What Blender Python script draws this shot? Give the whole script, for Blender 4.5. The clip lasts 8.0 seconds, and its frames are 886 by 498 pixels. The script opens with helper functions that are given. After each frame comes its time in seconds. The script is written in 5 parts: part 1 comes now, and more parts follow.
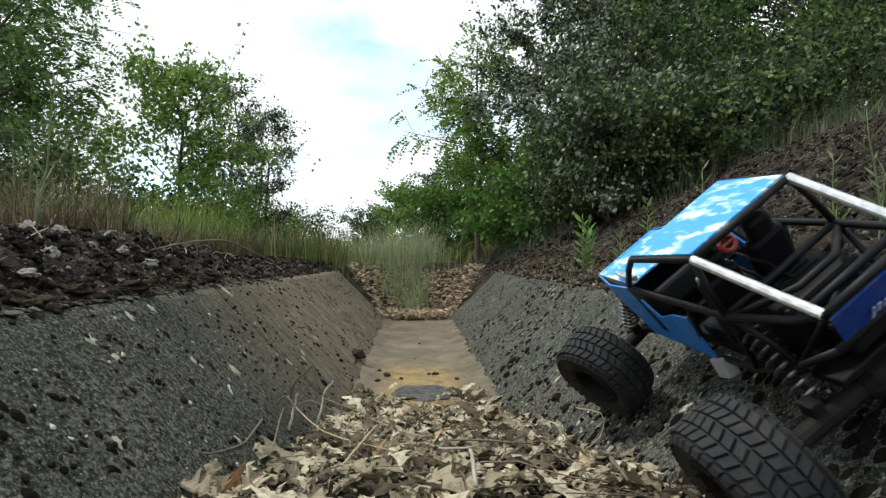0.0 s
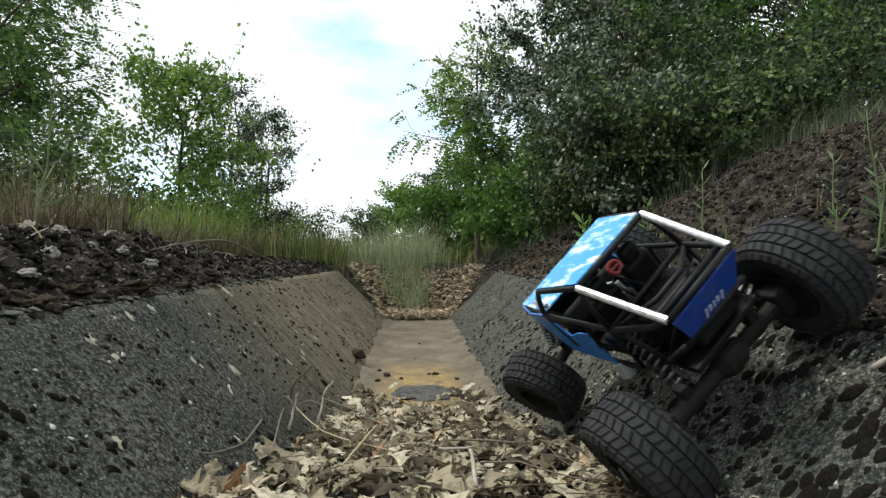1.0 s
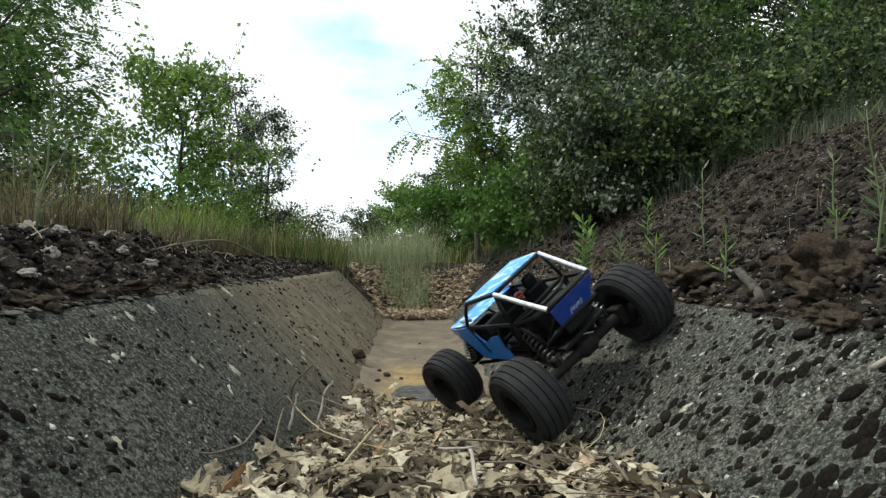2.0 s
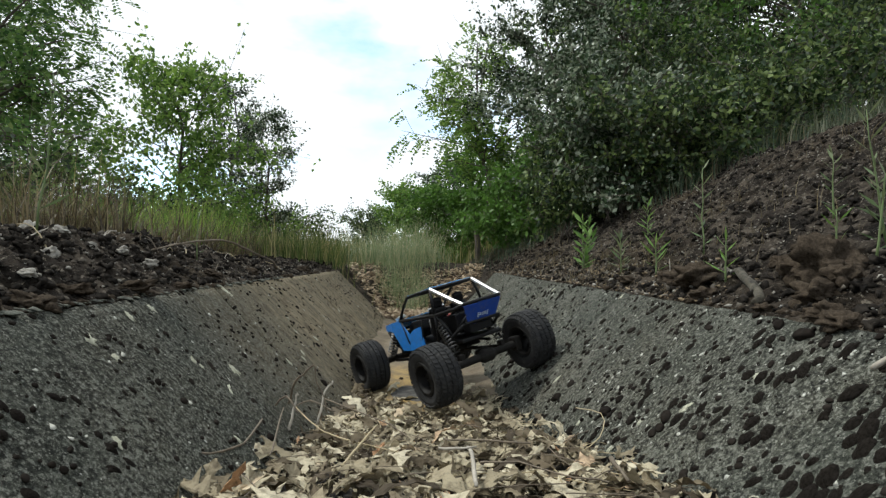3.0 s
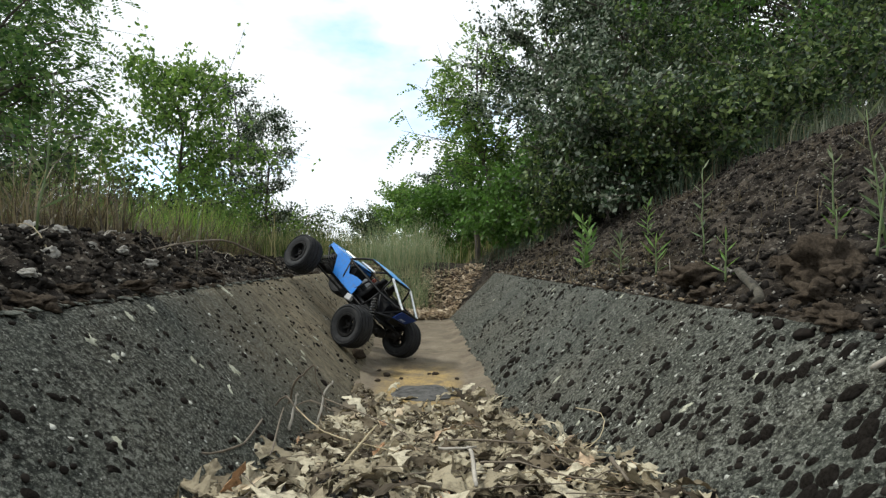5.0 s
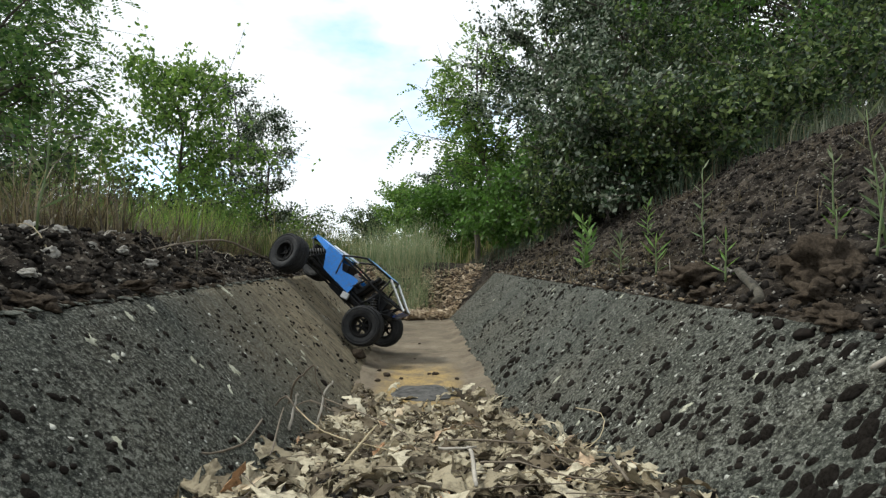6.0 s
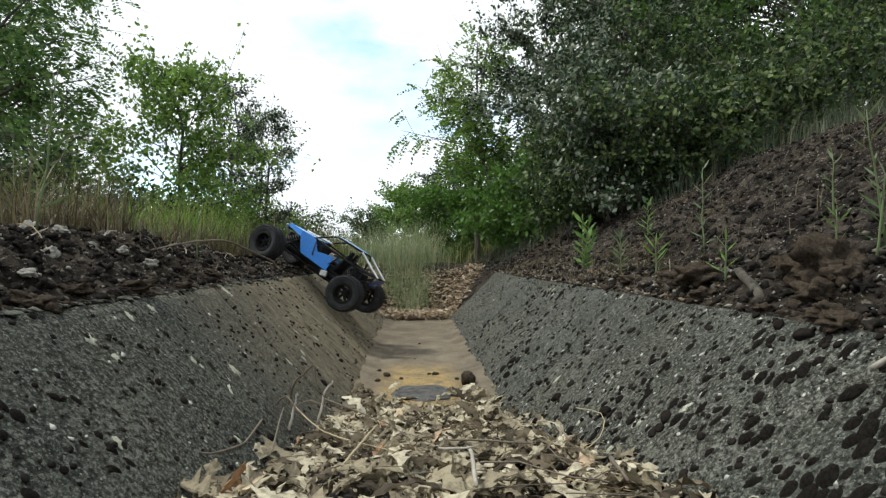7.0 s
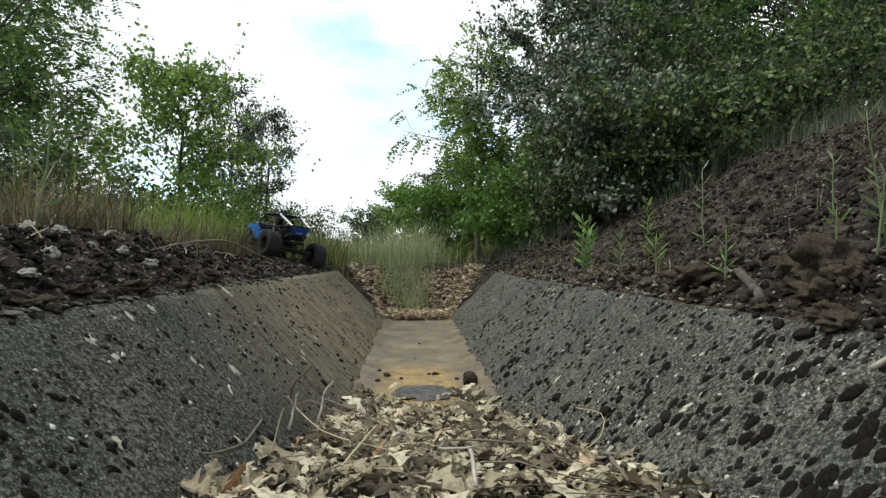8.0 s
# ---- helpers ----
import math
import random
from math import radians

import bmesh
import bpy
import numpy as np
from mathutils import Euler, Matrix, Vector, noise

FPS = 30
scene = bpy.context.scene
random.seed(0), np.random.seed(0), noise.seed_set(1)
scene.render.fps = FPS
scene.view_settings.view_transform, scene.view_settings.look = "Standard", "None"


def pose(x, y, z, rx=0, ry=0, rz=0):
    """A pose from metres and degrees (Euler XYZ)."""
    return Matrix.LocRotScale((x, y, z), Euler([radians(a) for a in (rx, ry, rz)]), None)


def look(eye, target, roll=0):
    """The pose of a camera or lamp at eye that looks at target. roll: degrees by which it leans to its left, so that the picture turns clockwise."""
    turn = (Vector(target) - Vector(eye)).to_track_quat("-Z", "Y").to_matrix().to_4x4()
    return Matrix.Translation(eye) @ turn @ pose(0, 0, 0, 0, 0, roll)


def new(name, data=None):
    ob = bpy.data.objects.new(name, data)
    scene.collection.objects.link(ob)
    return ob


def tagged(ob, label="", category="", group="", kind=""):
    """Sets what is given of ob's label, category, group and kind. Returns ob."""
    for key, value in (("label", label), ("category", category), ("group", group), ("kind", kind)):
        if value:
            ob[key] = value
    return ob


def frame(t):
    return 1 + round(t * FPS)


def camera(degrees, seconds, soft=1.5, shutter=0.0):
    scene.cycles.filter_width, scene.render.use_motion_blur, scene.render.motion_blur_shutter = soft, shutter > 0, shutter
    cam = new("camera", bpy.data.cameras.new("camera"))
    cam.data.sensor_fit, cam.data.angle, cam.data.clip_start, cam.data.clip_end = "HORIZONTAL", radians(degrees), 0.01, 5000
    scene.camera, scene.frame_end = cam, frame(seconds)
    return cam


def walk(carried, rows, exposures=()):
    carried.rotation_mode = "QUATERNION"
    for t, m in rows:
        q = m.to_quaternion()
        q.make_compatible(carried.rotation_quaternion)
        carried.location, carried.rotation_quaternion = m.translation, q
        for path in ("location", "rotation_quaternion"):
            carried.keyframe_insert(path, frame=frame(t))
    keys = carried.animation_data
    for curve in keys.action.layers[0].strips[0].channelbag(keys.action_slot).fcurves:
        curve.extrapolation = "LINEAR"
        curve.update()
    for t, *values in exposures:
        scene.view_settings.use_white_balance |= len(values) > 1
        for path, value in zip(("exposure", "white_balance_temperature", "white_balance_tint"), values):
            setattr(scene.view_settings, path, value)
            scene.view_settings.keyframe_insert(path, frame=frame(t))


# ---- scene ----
# ---------------------------------------------------------------- camera
# The channel runs along +y with its floor at z = 0; the camera stands on the leaves in it.
EYE = Vector((-0.023, 0.0, 0.349))
YAW, PITCH = 2.93, 1.09
cam = camera(76.4, 8.0, soft=1.3, shutter=0.5)
CAM_POSE = pose(EYE.x, EYE.y, EYE.z, 90 + PITCH, 0, -YAW)
walk(cam, [(0.0, CAM_POSE), (8.0, CAM_POSE)], exposures=[(0.0, 0.04, 6350, 5), (8.0, 0.04, 6350, 5)])

# ---------------------------------------------------------------- sky and sun
SUN_AZ, SUN_EL = radians(-72), radians(55)      # azimuth from +y towards +x


def build_sky():
    w = bpy.data.worlds.new("world")
    scene.world = w
    w.use_nodes = True
    nt = w.node_tree
    nt.nodes.clear()
    out = nt.nodes.new("ShaderNodeOutputWorld")
    bg = nt.nodes.new("ShaderNodeBackground")
    sky = nt.nodes.new("ShaderNodeTexSky")
    sky.sky_type, sky.sun_disc = "NISHITA", False
    sky.sun_elevation, sky.sun_rotation = SUN_EL, SUN_AZ
    sky.dust_density, sky.air_density = 0.3, 1.0
    co = nt.nodes.new("ShaderNodeTexCoord")
    mp = nt.nodes.new("ShaderNodeMapping")
    mp.inputs["Scale"].default_value = (1.0, 1.0, 2.2)
    mp.inputs["Location"].default_value = SKY_SHIFT
    n1 = nt.nodes.new("ShaderNodeTexNoise")
    n1.inputs["Scale"].default_value, n1.inputs["Detail"].default_value = 2.6, 7.0
    n1.inputs["Roughness"].default_value = 0.52
    ramp = nt.nodes.new("ShaderNodeValToRGB")
    ramp.color_ramp.elements[0].position, ramp.color_ramp.elements[1].position = 0.33, 0.46
    mix = nt.nodes.new("ShaderNodeMix")
    mix.data_type = "RGBA"
    mix.inputs["B"].default_value = (11.0, 11.2, 11.6, 1)
    gain = nt.nodes.new("ShaderNodeMix")
    gain.data_type, gain.blend_type = "RGBA", "MULTIPLY"
    gain.inputs["Factor"].default_value = 1.0
    gain.inputs["B"].default_value = (3.0, 3.0, 3.0, 1)
    lk = nt.links.new
    lk(co.outputs["Generated"], mp.inputs["Vector"])
    lk(mp.outputs["Vector"], n1.inputs["Vector"])
    lk(n1.outputs["Fac"], ramp.inputs["Fac"])
    lk(ramp.outputs["Color"], mix.inputs["Factor"])
    lk(sky.outputs["Color"], gain.inputs["A"])
    lk(gain.outputs["Result"], mix.inputs["A"])
    lk(mix.outputs["Result"], bg.inputs["Color"])
    bg.inputs["Strength"].default_value = SKY_STRENGTH
    lk(bg.outputs["Background"], out.inputs["Surface"])


SKY_SHIFT = (0.35, 0.1, 0.0)
SKY_STRENGTH = 0.098
build_sky()
sun_data = bpy.data.lights.new("sun", "SUN")
sun_data.energy, sun_data.angle, sun_data.color = 2.9, radians(8), (1.0, 0.95, 0.88)
sun = new("sun", sun_data)
sun.matrix_world = look((0, 0, 0), (-math.sin(SUN_AZ) * math.cos(SUN_EL), -math.cos(SUN_AZ) * math.cos(SUN_EL), -math.sin(SUN_EL)))

# ---------------------------------------------------------------- materials
class Nodes:
    """A material under construction."""

    def __init__(self, name):
        self.mat = bpy.data.materials.new(name)
        self.mat.use_nodes = True
        self.nt = self.mat.node_tree
        self.bsdf = self.nt.nodes["Principled BSDF"]
        self.co = self.nt.nodes.new("ShaderNodeTexCoord")

    def node(self, kind, **vals):
        n = self.nt.nodes.new(kind)
        for k, v in vals.items():
            n.inputs[k].default_value = v
        return n

    def link(self, a, b):
        self.nt.links.new(a, b)

    def noise(self, scale, detail=4.0, rough=0.55, stretch=None):
        n = self.node("ShaderNodeTexNoise", Scale=scale, Detail=detail, Roughness=rough)
        src = self.co.outputs["Object"]
        if stretch:
            m = self.node("ShaderNodeMapping", Scale=stretch)
            self.link(src, m.inputs["Vector"])
            src = m.outputs["Vector"]
        self.link(src, n.inputs["Vector"])
        return n.outputs["Fac"]

    def voronoi(self, scale, feature="F1"):
        n = self.node("ShaderNodeTexVoronoi", Scale=scale)
        n.feature = feature
        self.link(self.co.outputs["Object"], n.inputs["Vector"])
        return n.outputs["Distance"]

    def along(self, axis, a, b):
        """0 at a and 1 at b along a world axis."""
        sep = self.node("ShaderNodeSeparateXYZ")
        self.link(self.node("ShaderNodeNewGeometry").outputs["Position"], sep.inputs["Vector"])
        m = self.node("ShaderNodeMapRange")
        m.inputs["From Min"].default_value, m.inputs["From Max"].default_value = a, b
        self.link(sep.outputs[axis], m.inputs["Value"])
        return m.outputs["Result"]

    def ramp(self, fac, stops):
        r = self.node("ShaderNodeValToRGB")
        els = r.color_ramp.elements
        while len(els) < len(stops):
            els.new(0.5)
        for e, (p, c) in zip(els, stops):
            e.position = p
            e.color = (c, c, c, 1) if isinstance(c, (int, float)) else (*c, 1)
        self.link(fac, r.inputs["Fac"])
        return r.outputs["Color"]

    def mix(self, fac, a, b, blend="MIX"):
        m = self.node("ShaderNodeMix")
        m.data_type, m.blend_type = "RGBA", blend
        for v, k in ((fac, "Factor"), (a, "A"), (b, "B")):
            if isinstance(v, (int, float)):
                m.inputs[k].default_value = v if k == "Factor" else (v, v, v, 1)
            elif isinstance(v, tuple):
                m.inputs[k].default_value = (*v, 1)
            else:
                self.link(v, m.inputs[k])
        return m.outputs["Result"]

    def random(self, island=False):
        if island:
            return self.node("ShaderNodeNewGeometry").outputs["Random Per Island"]
        return self.node("ShaderNodeObjectInfo").outputs["Random"]

    def bump(self, height, strength=0.4, dist=0.004):
        b = self.node("ShaderNodeBump", Strength=strength, Distance=dist)
        self.link(height, b.inputs["Height"])
        self.link(b.outputs["Normal"], self.bsdf.inputs["Normal"])

    def done(self, colour, rough=0.8, metal=0.0, spec=None, trans=None):
        for v, k in ((colour, "Base Color"), (rough, "Roughness"), (metal, "Metallic")):
            if isinstance(v, tuple):
                self.bsdf.inputs[k].default_value = (*v, 1)
            elif isinstance(v, (int, float)):
                self.bsdf.inputs[k].default_value = v
            else:
                self.link(v, self.bsdf.inputs[k])
        if spec is not None:
            self.bsdf.inputs["Specular IOR Level"].default_value = spec
        if trans:                                    # thin leaves let light through
            t = self.node("ShaderNodeBsdfTranslucent")
            if isinstance(colour, tuple):
                t.inputs["Color"].default_value = (*colour, 1)
            else:
                self.link(colour, t.inputs["Color"])
            m = self.node("ShaderNodeMixShader", Fac=trans)
            out = self.nt.nodes["Material Output"]
            self.link(self.bsdf.outputs["BSDF"], m.inputs[1])
            self.link(t.outputs["BSDF"], m.inputs[2])
            self.link(m.outputs["Shader"], out.inputs["Surface"])
        return self.mat


def mat_concrete():
    n = Nodes("concrete")
    big = n.noise(1.7, 5, 0.6)
    mid = n.noise(16, 7, 0.7)
    fine = n.noise(125, 6, 0.8)
    grain = n.noise(210, 4, 0.75)
    grit = n.voronoi(150)
    run = n.noise(11, 5, 0.68, (0.8, 1.6, 1.0))
    pits = n.noise(34, 4, 0.7, (0.8, 1.3, 1.0))
    base = n.ramp(mid, [(0.32, (0.03, 0.033, 0.027)), (0.5, (0.068, 0.073, 0.06)), (0.7, (0.135, 0.138, 0.117))])
    base = n.mix(n.ramp(big, [(0.42, 0.0), (0.6, 0.6)]), base, (0.09, 0.08, 0.057))
    base = n.mix(n.ramp(run, [(0.5, 0.0), (0.66, 0.7)]), base, (0.045, 0.046, 0.038))
    base = n.mix(n.ramp(n.noise(9, 6, 0.75), [(0.53, 0.0), (0.66, 0.6)]), base, (0.19, 0.195, 0.16))
    # The bump's hollows are near-black: their shade is put into the colour.
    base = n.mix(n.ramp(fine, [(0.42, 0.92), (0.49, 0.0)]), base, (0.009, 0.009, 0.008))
    base = n.mix(n.ramp(fine, [(0.53, 0.0), (0.59, 0.75)]), base, (0.24, 0.245, 0.21))
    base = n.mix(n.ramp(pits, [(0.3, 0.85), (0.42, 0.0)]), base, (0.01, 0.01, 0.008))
    base = n.mix(n.ramp(n.noise(4.5, 6, 0.7), [(0.46, 0.0), (0.64, 0.6)]), base, (0.036, 0.041, 0.033))
    base = n.mix(n.ramp(grit, [(0.1, 0.6), (0.28, 0.0)]), base, (0.29, 0.295, 0.26))
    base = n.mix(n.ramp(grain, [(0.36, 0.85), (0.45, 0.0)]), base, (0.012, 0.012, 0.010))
    base = n.mix(n.ramp(grain, [(0.57, 0.0), (0.65, 0.7)]), base, (0.3, 0.3, 0.26))
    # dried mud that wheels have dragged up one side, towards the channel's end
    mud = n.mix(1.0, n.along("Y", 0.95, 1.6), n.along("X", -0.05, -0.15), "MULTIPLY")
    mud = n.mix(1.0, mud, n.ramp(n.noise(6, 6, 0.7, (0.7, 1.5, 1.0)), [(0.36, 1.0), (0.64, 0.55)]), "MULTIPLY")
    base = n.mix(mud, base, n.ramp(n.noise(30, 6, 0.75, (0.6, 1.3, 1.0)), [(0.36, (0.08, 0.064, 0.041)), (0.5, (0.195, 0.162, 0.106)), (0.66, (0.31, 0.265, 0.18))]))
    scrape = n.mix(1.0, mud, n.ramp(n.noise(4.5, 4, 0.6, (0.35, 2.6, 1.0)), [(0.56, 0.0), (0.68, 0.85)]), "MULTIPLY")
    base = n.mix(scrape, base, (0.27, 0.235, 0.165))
    h = n.mix(0.5, n.mix(0.5, fine, grain), n.mix(0.5, pits, n.noise(45, 5, 0.75)))
    n.bump(h, 1.0, 0.013)
    return n.done(base, 0.95, spec=0.12)


def mat_sand_floor():
    n = Nodes("silted_concrete")
    mid = n.noise(7, 6, 0.6)
    base = n.ramp(mid, [(0.3, (0.11, 0.092, 0.067)), (0.55, (0.19, 0.16, 0.116)), (0.75, (0.27, 0.232, 0.17))])
    sand = n.mix(1.0, n.mix(1.0, n.along("Y", 1.9, 1.72), n.mix(1.0, n.along("X", -0.14, -0.08), n.along("X", 0.13, 0.07), "MULTIPLY"), "MULTIPLY"), n.ramp(n.noise(18, 5, 0.7), [(0.35, 0.1), (0.55, 0.9)]), "MULTIPLY")
    base = n.mix(sand, base, (0.38, 0.27, 0.11))
    base = n.mix(n.ramp(n.noise(120, 4, 0.7), [(0.3, 0.6), (0.55, 0.0)]), base, (0.12, 0.095, 0.07))
    base = n.mix(n.ramp(n.noise(16, 6, 0.7), [(0.5, 0.0), (0.66, 0.65)]), base, (0.13, 0.10, 0.072))
    base = n.mix(n.ramp(n.voronoi(70), [(0.08, 0.7), (0.2, 0.0)]), base, (0.08, 0.062, 0.045))
    n.bump(n.mix(0.5, n.noise(150, 5, 0.7), n.noise(25, 5, 0.7)), 0.9, 0.008)
    return n.done(base, 0.95, spec=0.15)


def mat_soil():
    n = Nodes("soil")
    base = n.ramp(n.noise(11, 7, 0.68), [(0.34, (0.007, 0.0062, 0.005)), (0.5, (0.05, 0.041, 0.033)), (0.66, (0.15, 0.125, 0.098))])
    base = n.mix(n.ramp(n.noise(95, 5, 0.75), [(0.57, 0.0), (0.64, 0.85)]), base, (0.27, 0.24, 0.19))
    base = n.mix(n.ramp(n.noise(38, 5, 0.7), [(0.38, 0.85), (0.47, 0.0)]), base, (0.006, 0.005, 0.004))
    base = n.mix(n.ramp(n.noise(2.1, 4, 0.6), [(0.5, 0.0), (0.7, 0.5)]), base, (0.075, 0.055, 0.03))
    n.bump(n.mix(0.5, n.noise(40, 6, 0.75), n.noise(170, 4, 0.7)), 1.0, 0.04)
    return n.done(base, 0.97, spec=0.1)


def mat_leaf(name, dark, mid, light, trans=0.3, rough=0.5):
    n = Nodes(name)
    col = n.ramp(n.random(island=True), [(0.0, dark), (0.5, mid), (1.0, light)])
    return n.done(col, rough, spec=0.35, trans=trans)


def mat_plain(name, colour, rough=0.6, metal=0.0, vary=0.25, scale=40.0, spec=None, bump=0.0):
    n = Nodes(name)
    dark = tuple(c * (1 - vary) for c in colour)
    light = tuple(min(1.0, c * (1 + vary)) for c in colour)
    col = n.ramp(n.noise(scale, 5, 0.6), [(0.3, dark), (0.7, light)])
    if bump:
        n.bump(n.noise(scale * 3, 4, 0.6), bump, 0.002)
    return n.done(col, rough, metal, spec)


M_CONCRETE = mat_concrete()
M_FLOOR = mat_sand_floor()
M_SOIL = mat_soil()
M_BARK = mat_plain("bark", (0.09, 0.075, 0.06), 0.9, vary=0.5, scale=25, bump=0.6)

# ---------------------------------------------------------------- helpers for meshes
def mesh_ob(name, verts, faces, material, parent=None, label="", smooth=False):
    me = bpy.data.meshes.new(name)
    me.from_pydata([tuple(v) for v in verts], [], [tuple(f) for f in faces])
    me.materials.append(material)
    if smooth:
        me.shade_smooth()
    ob = new(name, me)
    if parent is not None:
        ob.parent = parent
    if label:
        ob["label"] = label
    return ob


def fast_mesh(name, verts, tris, material, parent=None, quads=False, smooth=False):
    """A mesh from numpy arrays of places and of triangles or quads."""
    me = bpy.data.meshes.new(name)
    k = 4 if quads else 3
    me.vertices.add(len(verts))
    me.vertices.foreach_set("co", np.asarray(verts, np.float32).ravel())
    me.loops.add(len(tris) * k)
    me.loops.foreach_set("vertex_index", np.asarray(tris, np.int32).ravel())
    me.polygons.add(len(tris))
    me.polygons.foreach_set("loop_start", np.arange(len(tris), dtype=np.int32) * k)
    me.materials.append(material)
    me.update(calc_edges=True)
    me.validate()
    if smooth:
        me.shade_smooth()
    ob = new(name, me)
    if parent is not None:
        ob.parent = parent
    return ob


def part(name, bm, material, parent, label="", smooth=False):
    me = bpy.data.meshes.new(name)
    bm.to_mesh(me)
    bm.free()
    me.materials.append(material)
    if smooth:
        me.shade_smooth()
    ob = new(name, me)
    ob.parent = parent
    if label:
        ob["label"] = label
    return ob


def empty(name, label, category, m=None, group="", kind=""):
    ob = new(name)
    ob.empty_display_size = 0.05
    if m is not None:
        ob.matrix_world = m
    return tagged(ob, label, category, group, kind)


def hn(x, y, s, seed=0.0):
    """Smooth noise in -1..1."""
    return noise.noise((x * s + seed, y * s - seed, seed * 1.7))


def tube(bm, pts, r, seg=8, caps=True):
    """A round bar along pts."""
    pts = [Vector(p) for p in pts]
    rings = []
    for i, p in enumerate(pts):
        a, b = pts[max(0, i - 1)], pts[min(len(pts) - 1, i + 1)]
        d = (b - a).normalized()
        side = d.cross(Vector((0, 0, 1)) if abs(d.z) < 0.9 else Vector((1, 0, 0))).normalized()
        up = side.cross(d)
        rr = r[i] if isinstance(r, (list, tuple)) else r
        rings.append([bm.verts.new(p + rr * (math.cos(t) * side + math.sin(t) * up)) for t in (k * 2 * math.pi / seg for k in range(seg))])
    for u, v in zip(rings, rings[1:]):
        for k in range(seg):
            bm.faces.new((u[k], u[(k + 1) % seg], v[(k + 1) % seg], v[k]))
    if caps:
        bm.faces.new(rings[0][::-1])
        bm.faces.new(rings[-1])


def block(bm, centre, size, rot=(0, 0, 0), bevel=0.002):
    m = Matrix.Translation(centre) @ Euler([radians(a) for a in rot]).to_matrix().to_4x4() @ Matrix.Diagonal((*size, 1))
    g = bmesh.ops.create_cube(bm, size=1, matrix=m)
    if bevel:
        edges = list({e for v in g["verts"] for e in v.link_edges})
        bmesh.ops.bevel(bm, geom=edges, offset=bevel, segments=2, affect="EDGES", profile=0.5)


def plate(bm, outline, thick):
    """A flat panel from a 3D outline, given thickness."""
    vs = [bm.verts.new(p) for p in outline]
    f = bm.faces.new(vs)
    f.normal_update()
    n = f.normal.copy()
    g = bmesh.ops.extrude_face_region(bm, geom=[f])
    bmesh.ops.translate(bm, verts=[v for v in g["geom"] if isinstance(v, bmesh.types.BMVert)], vec=n * thick)
    bmesh.ops.recalc_face_normals(bm, faces=bm.faces[:])


def lathe_y(bm, prof, seg):
    """Turn (y, r) pairs round the y axis; the profile is closed."""
    rings = [[bm.verts.new((r * math.cos(t), y, r * math.sin(t))) for t in (k * 2 * math.pi / seg for k in range(seg))] for y, r in prof]
    for u, v in zip(rings, rings[1:] + rings[:1]):
        for k in range(seg):
            bm.faces.new((u[k], v[k], v[(k + 1) % seg], u[(k + 1) % seg]))


def helix(r, turns, length, n=14):
    return [(r * math.cos(2 * math.pi * k / n), r * math.sin(2 * math.pi * k / n), length * k / (turns * n)) for k in range(turns * n + 1)]


# ---------------------------------------------------------------- the lie of the land
HALF, RIM_L, RIM_R, Z_L, Z_R = 0.165, -0.455, 0.442, 0.29, 0.277
END = 3.22                                           # where the slabs end


def lerp(a, b, k):
    return a + (b - a) * min(1.0, max(0.0, k))


def smooth(k):
    k = min(1.0, max(0.0, k))
    return k * k * (3 - 2 * k)


def profile(x):
    """Height of the ground beside the channel, without lumps."""
    if x < 0:
        d = RIM_L - x
        return Z_L + 0.095 * smooth(d / 0.22) - 0.03 * smooth((d - 0.25) / 0.4) + 0.02 * max(0, d - 1.5)
    d = x - RIM_R
    return Z_R + 0.025 * smooth(d / 0.1) + 0.52 * max(0, min(d, 1.0) - 0.1) + 0.27 * max(0, min(d, 9.0) - 1.0)


def ground_z(x, y):
    inside = x > RIM_L - 0.005 and x < RIM_R + 0.005
    if inside:
        k = smooth((y - END + 0.02) / 1.3)
        bowl = max(0.0, abs(x + 0.006) - HALF) - 0.07
        top = 0.31 + 0.03 * hn(x, y, 3, 2.0)
        base = lerp(bowl, top, k) if y > END - 0.02 else bowl
        if y < -1.5:
            base = lerp(bowl, 0.3, smooth((-1.5 - y) / 1.0))
        return base
    z = profile(x)
    d = RIM_L - x if x < 0 else x - RIM_R
    amp = smooth(d / 0.08)
    z += amp * (0.016 * hn(x, y, 9, 1.0) + 0.028 * (0.5 - abs(hn(x, y, 17, 4.0))) + 0.018 * (0.4 - abs(hn(x, y, 38, 7.0))) + 0.008 * hn(x, y, 75, 11.0))
    if x < 0:                                        # the bank sinks towards the channel's end
        z -= 0.05 * smooth((y - 1.3) / 0.9) * smooth(d / 0.2)
    z += smooth(d / 1.0) * 0.05 * hn(x, y, 1.1, 9.0) * (x > 0 or d > 1.2)
    if d > 12:
        z = lerp(z, 0.6, smooth((d - 12) / 30))
    return z


def axis_steps(a, b, fine, grow, far):
    """Coordinates that lie close together between a and b and spread out beyond."""
    mid = list(np.arange(a, b + fine / 2, fine))
    out, s = [], fine
    x = mid[-1]
    while x < far:
        s *= grow
        x += s
        out.append(x)
    low, s = [], fine
    x = mid[0]
    while x > -far:
        s *= grow
        x -= s
        low.append(x)
    return low[::-1] + mid + out


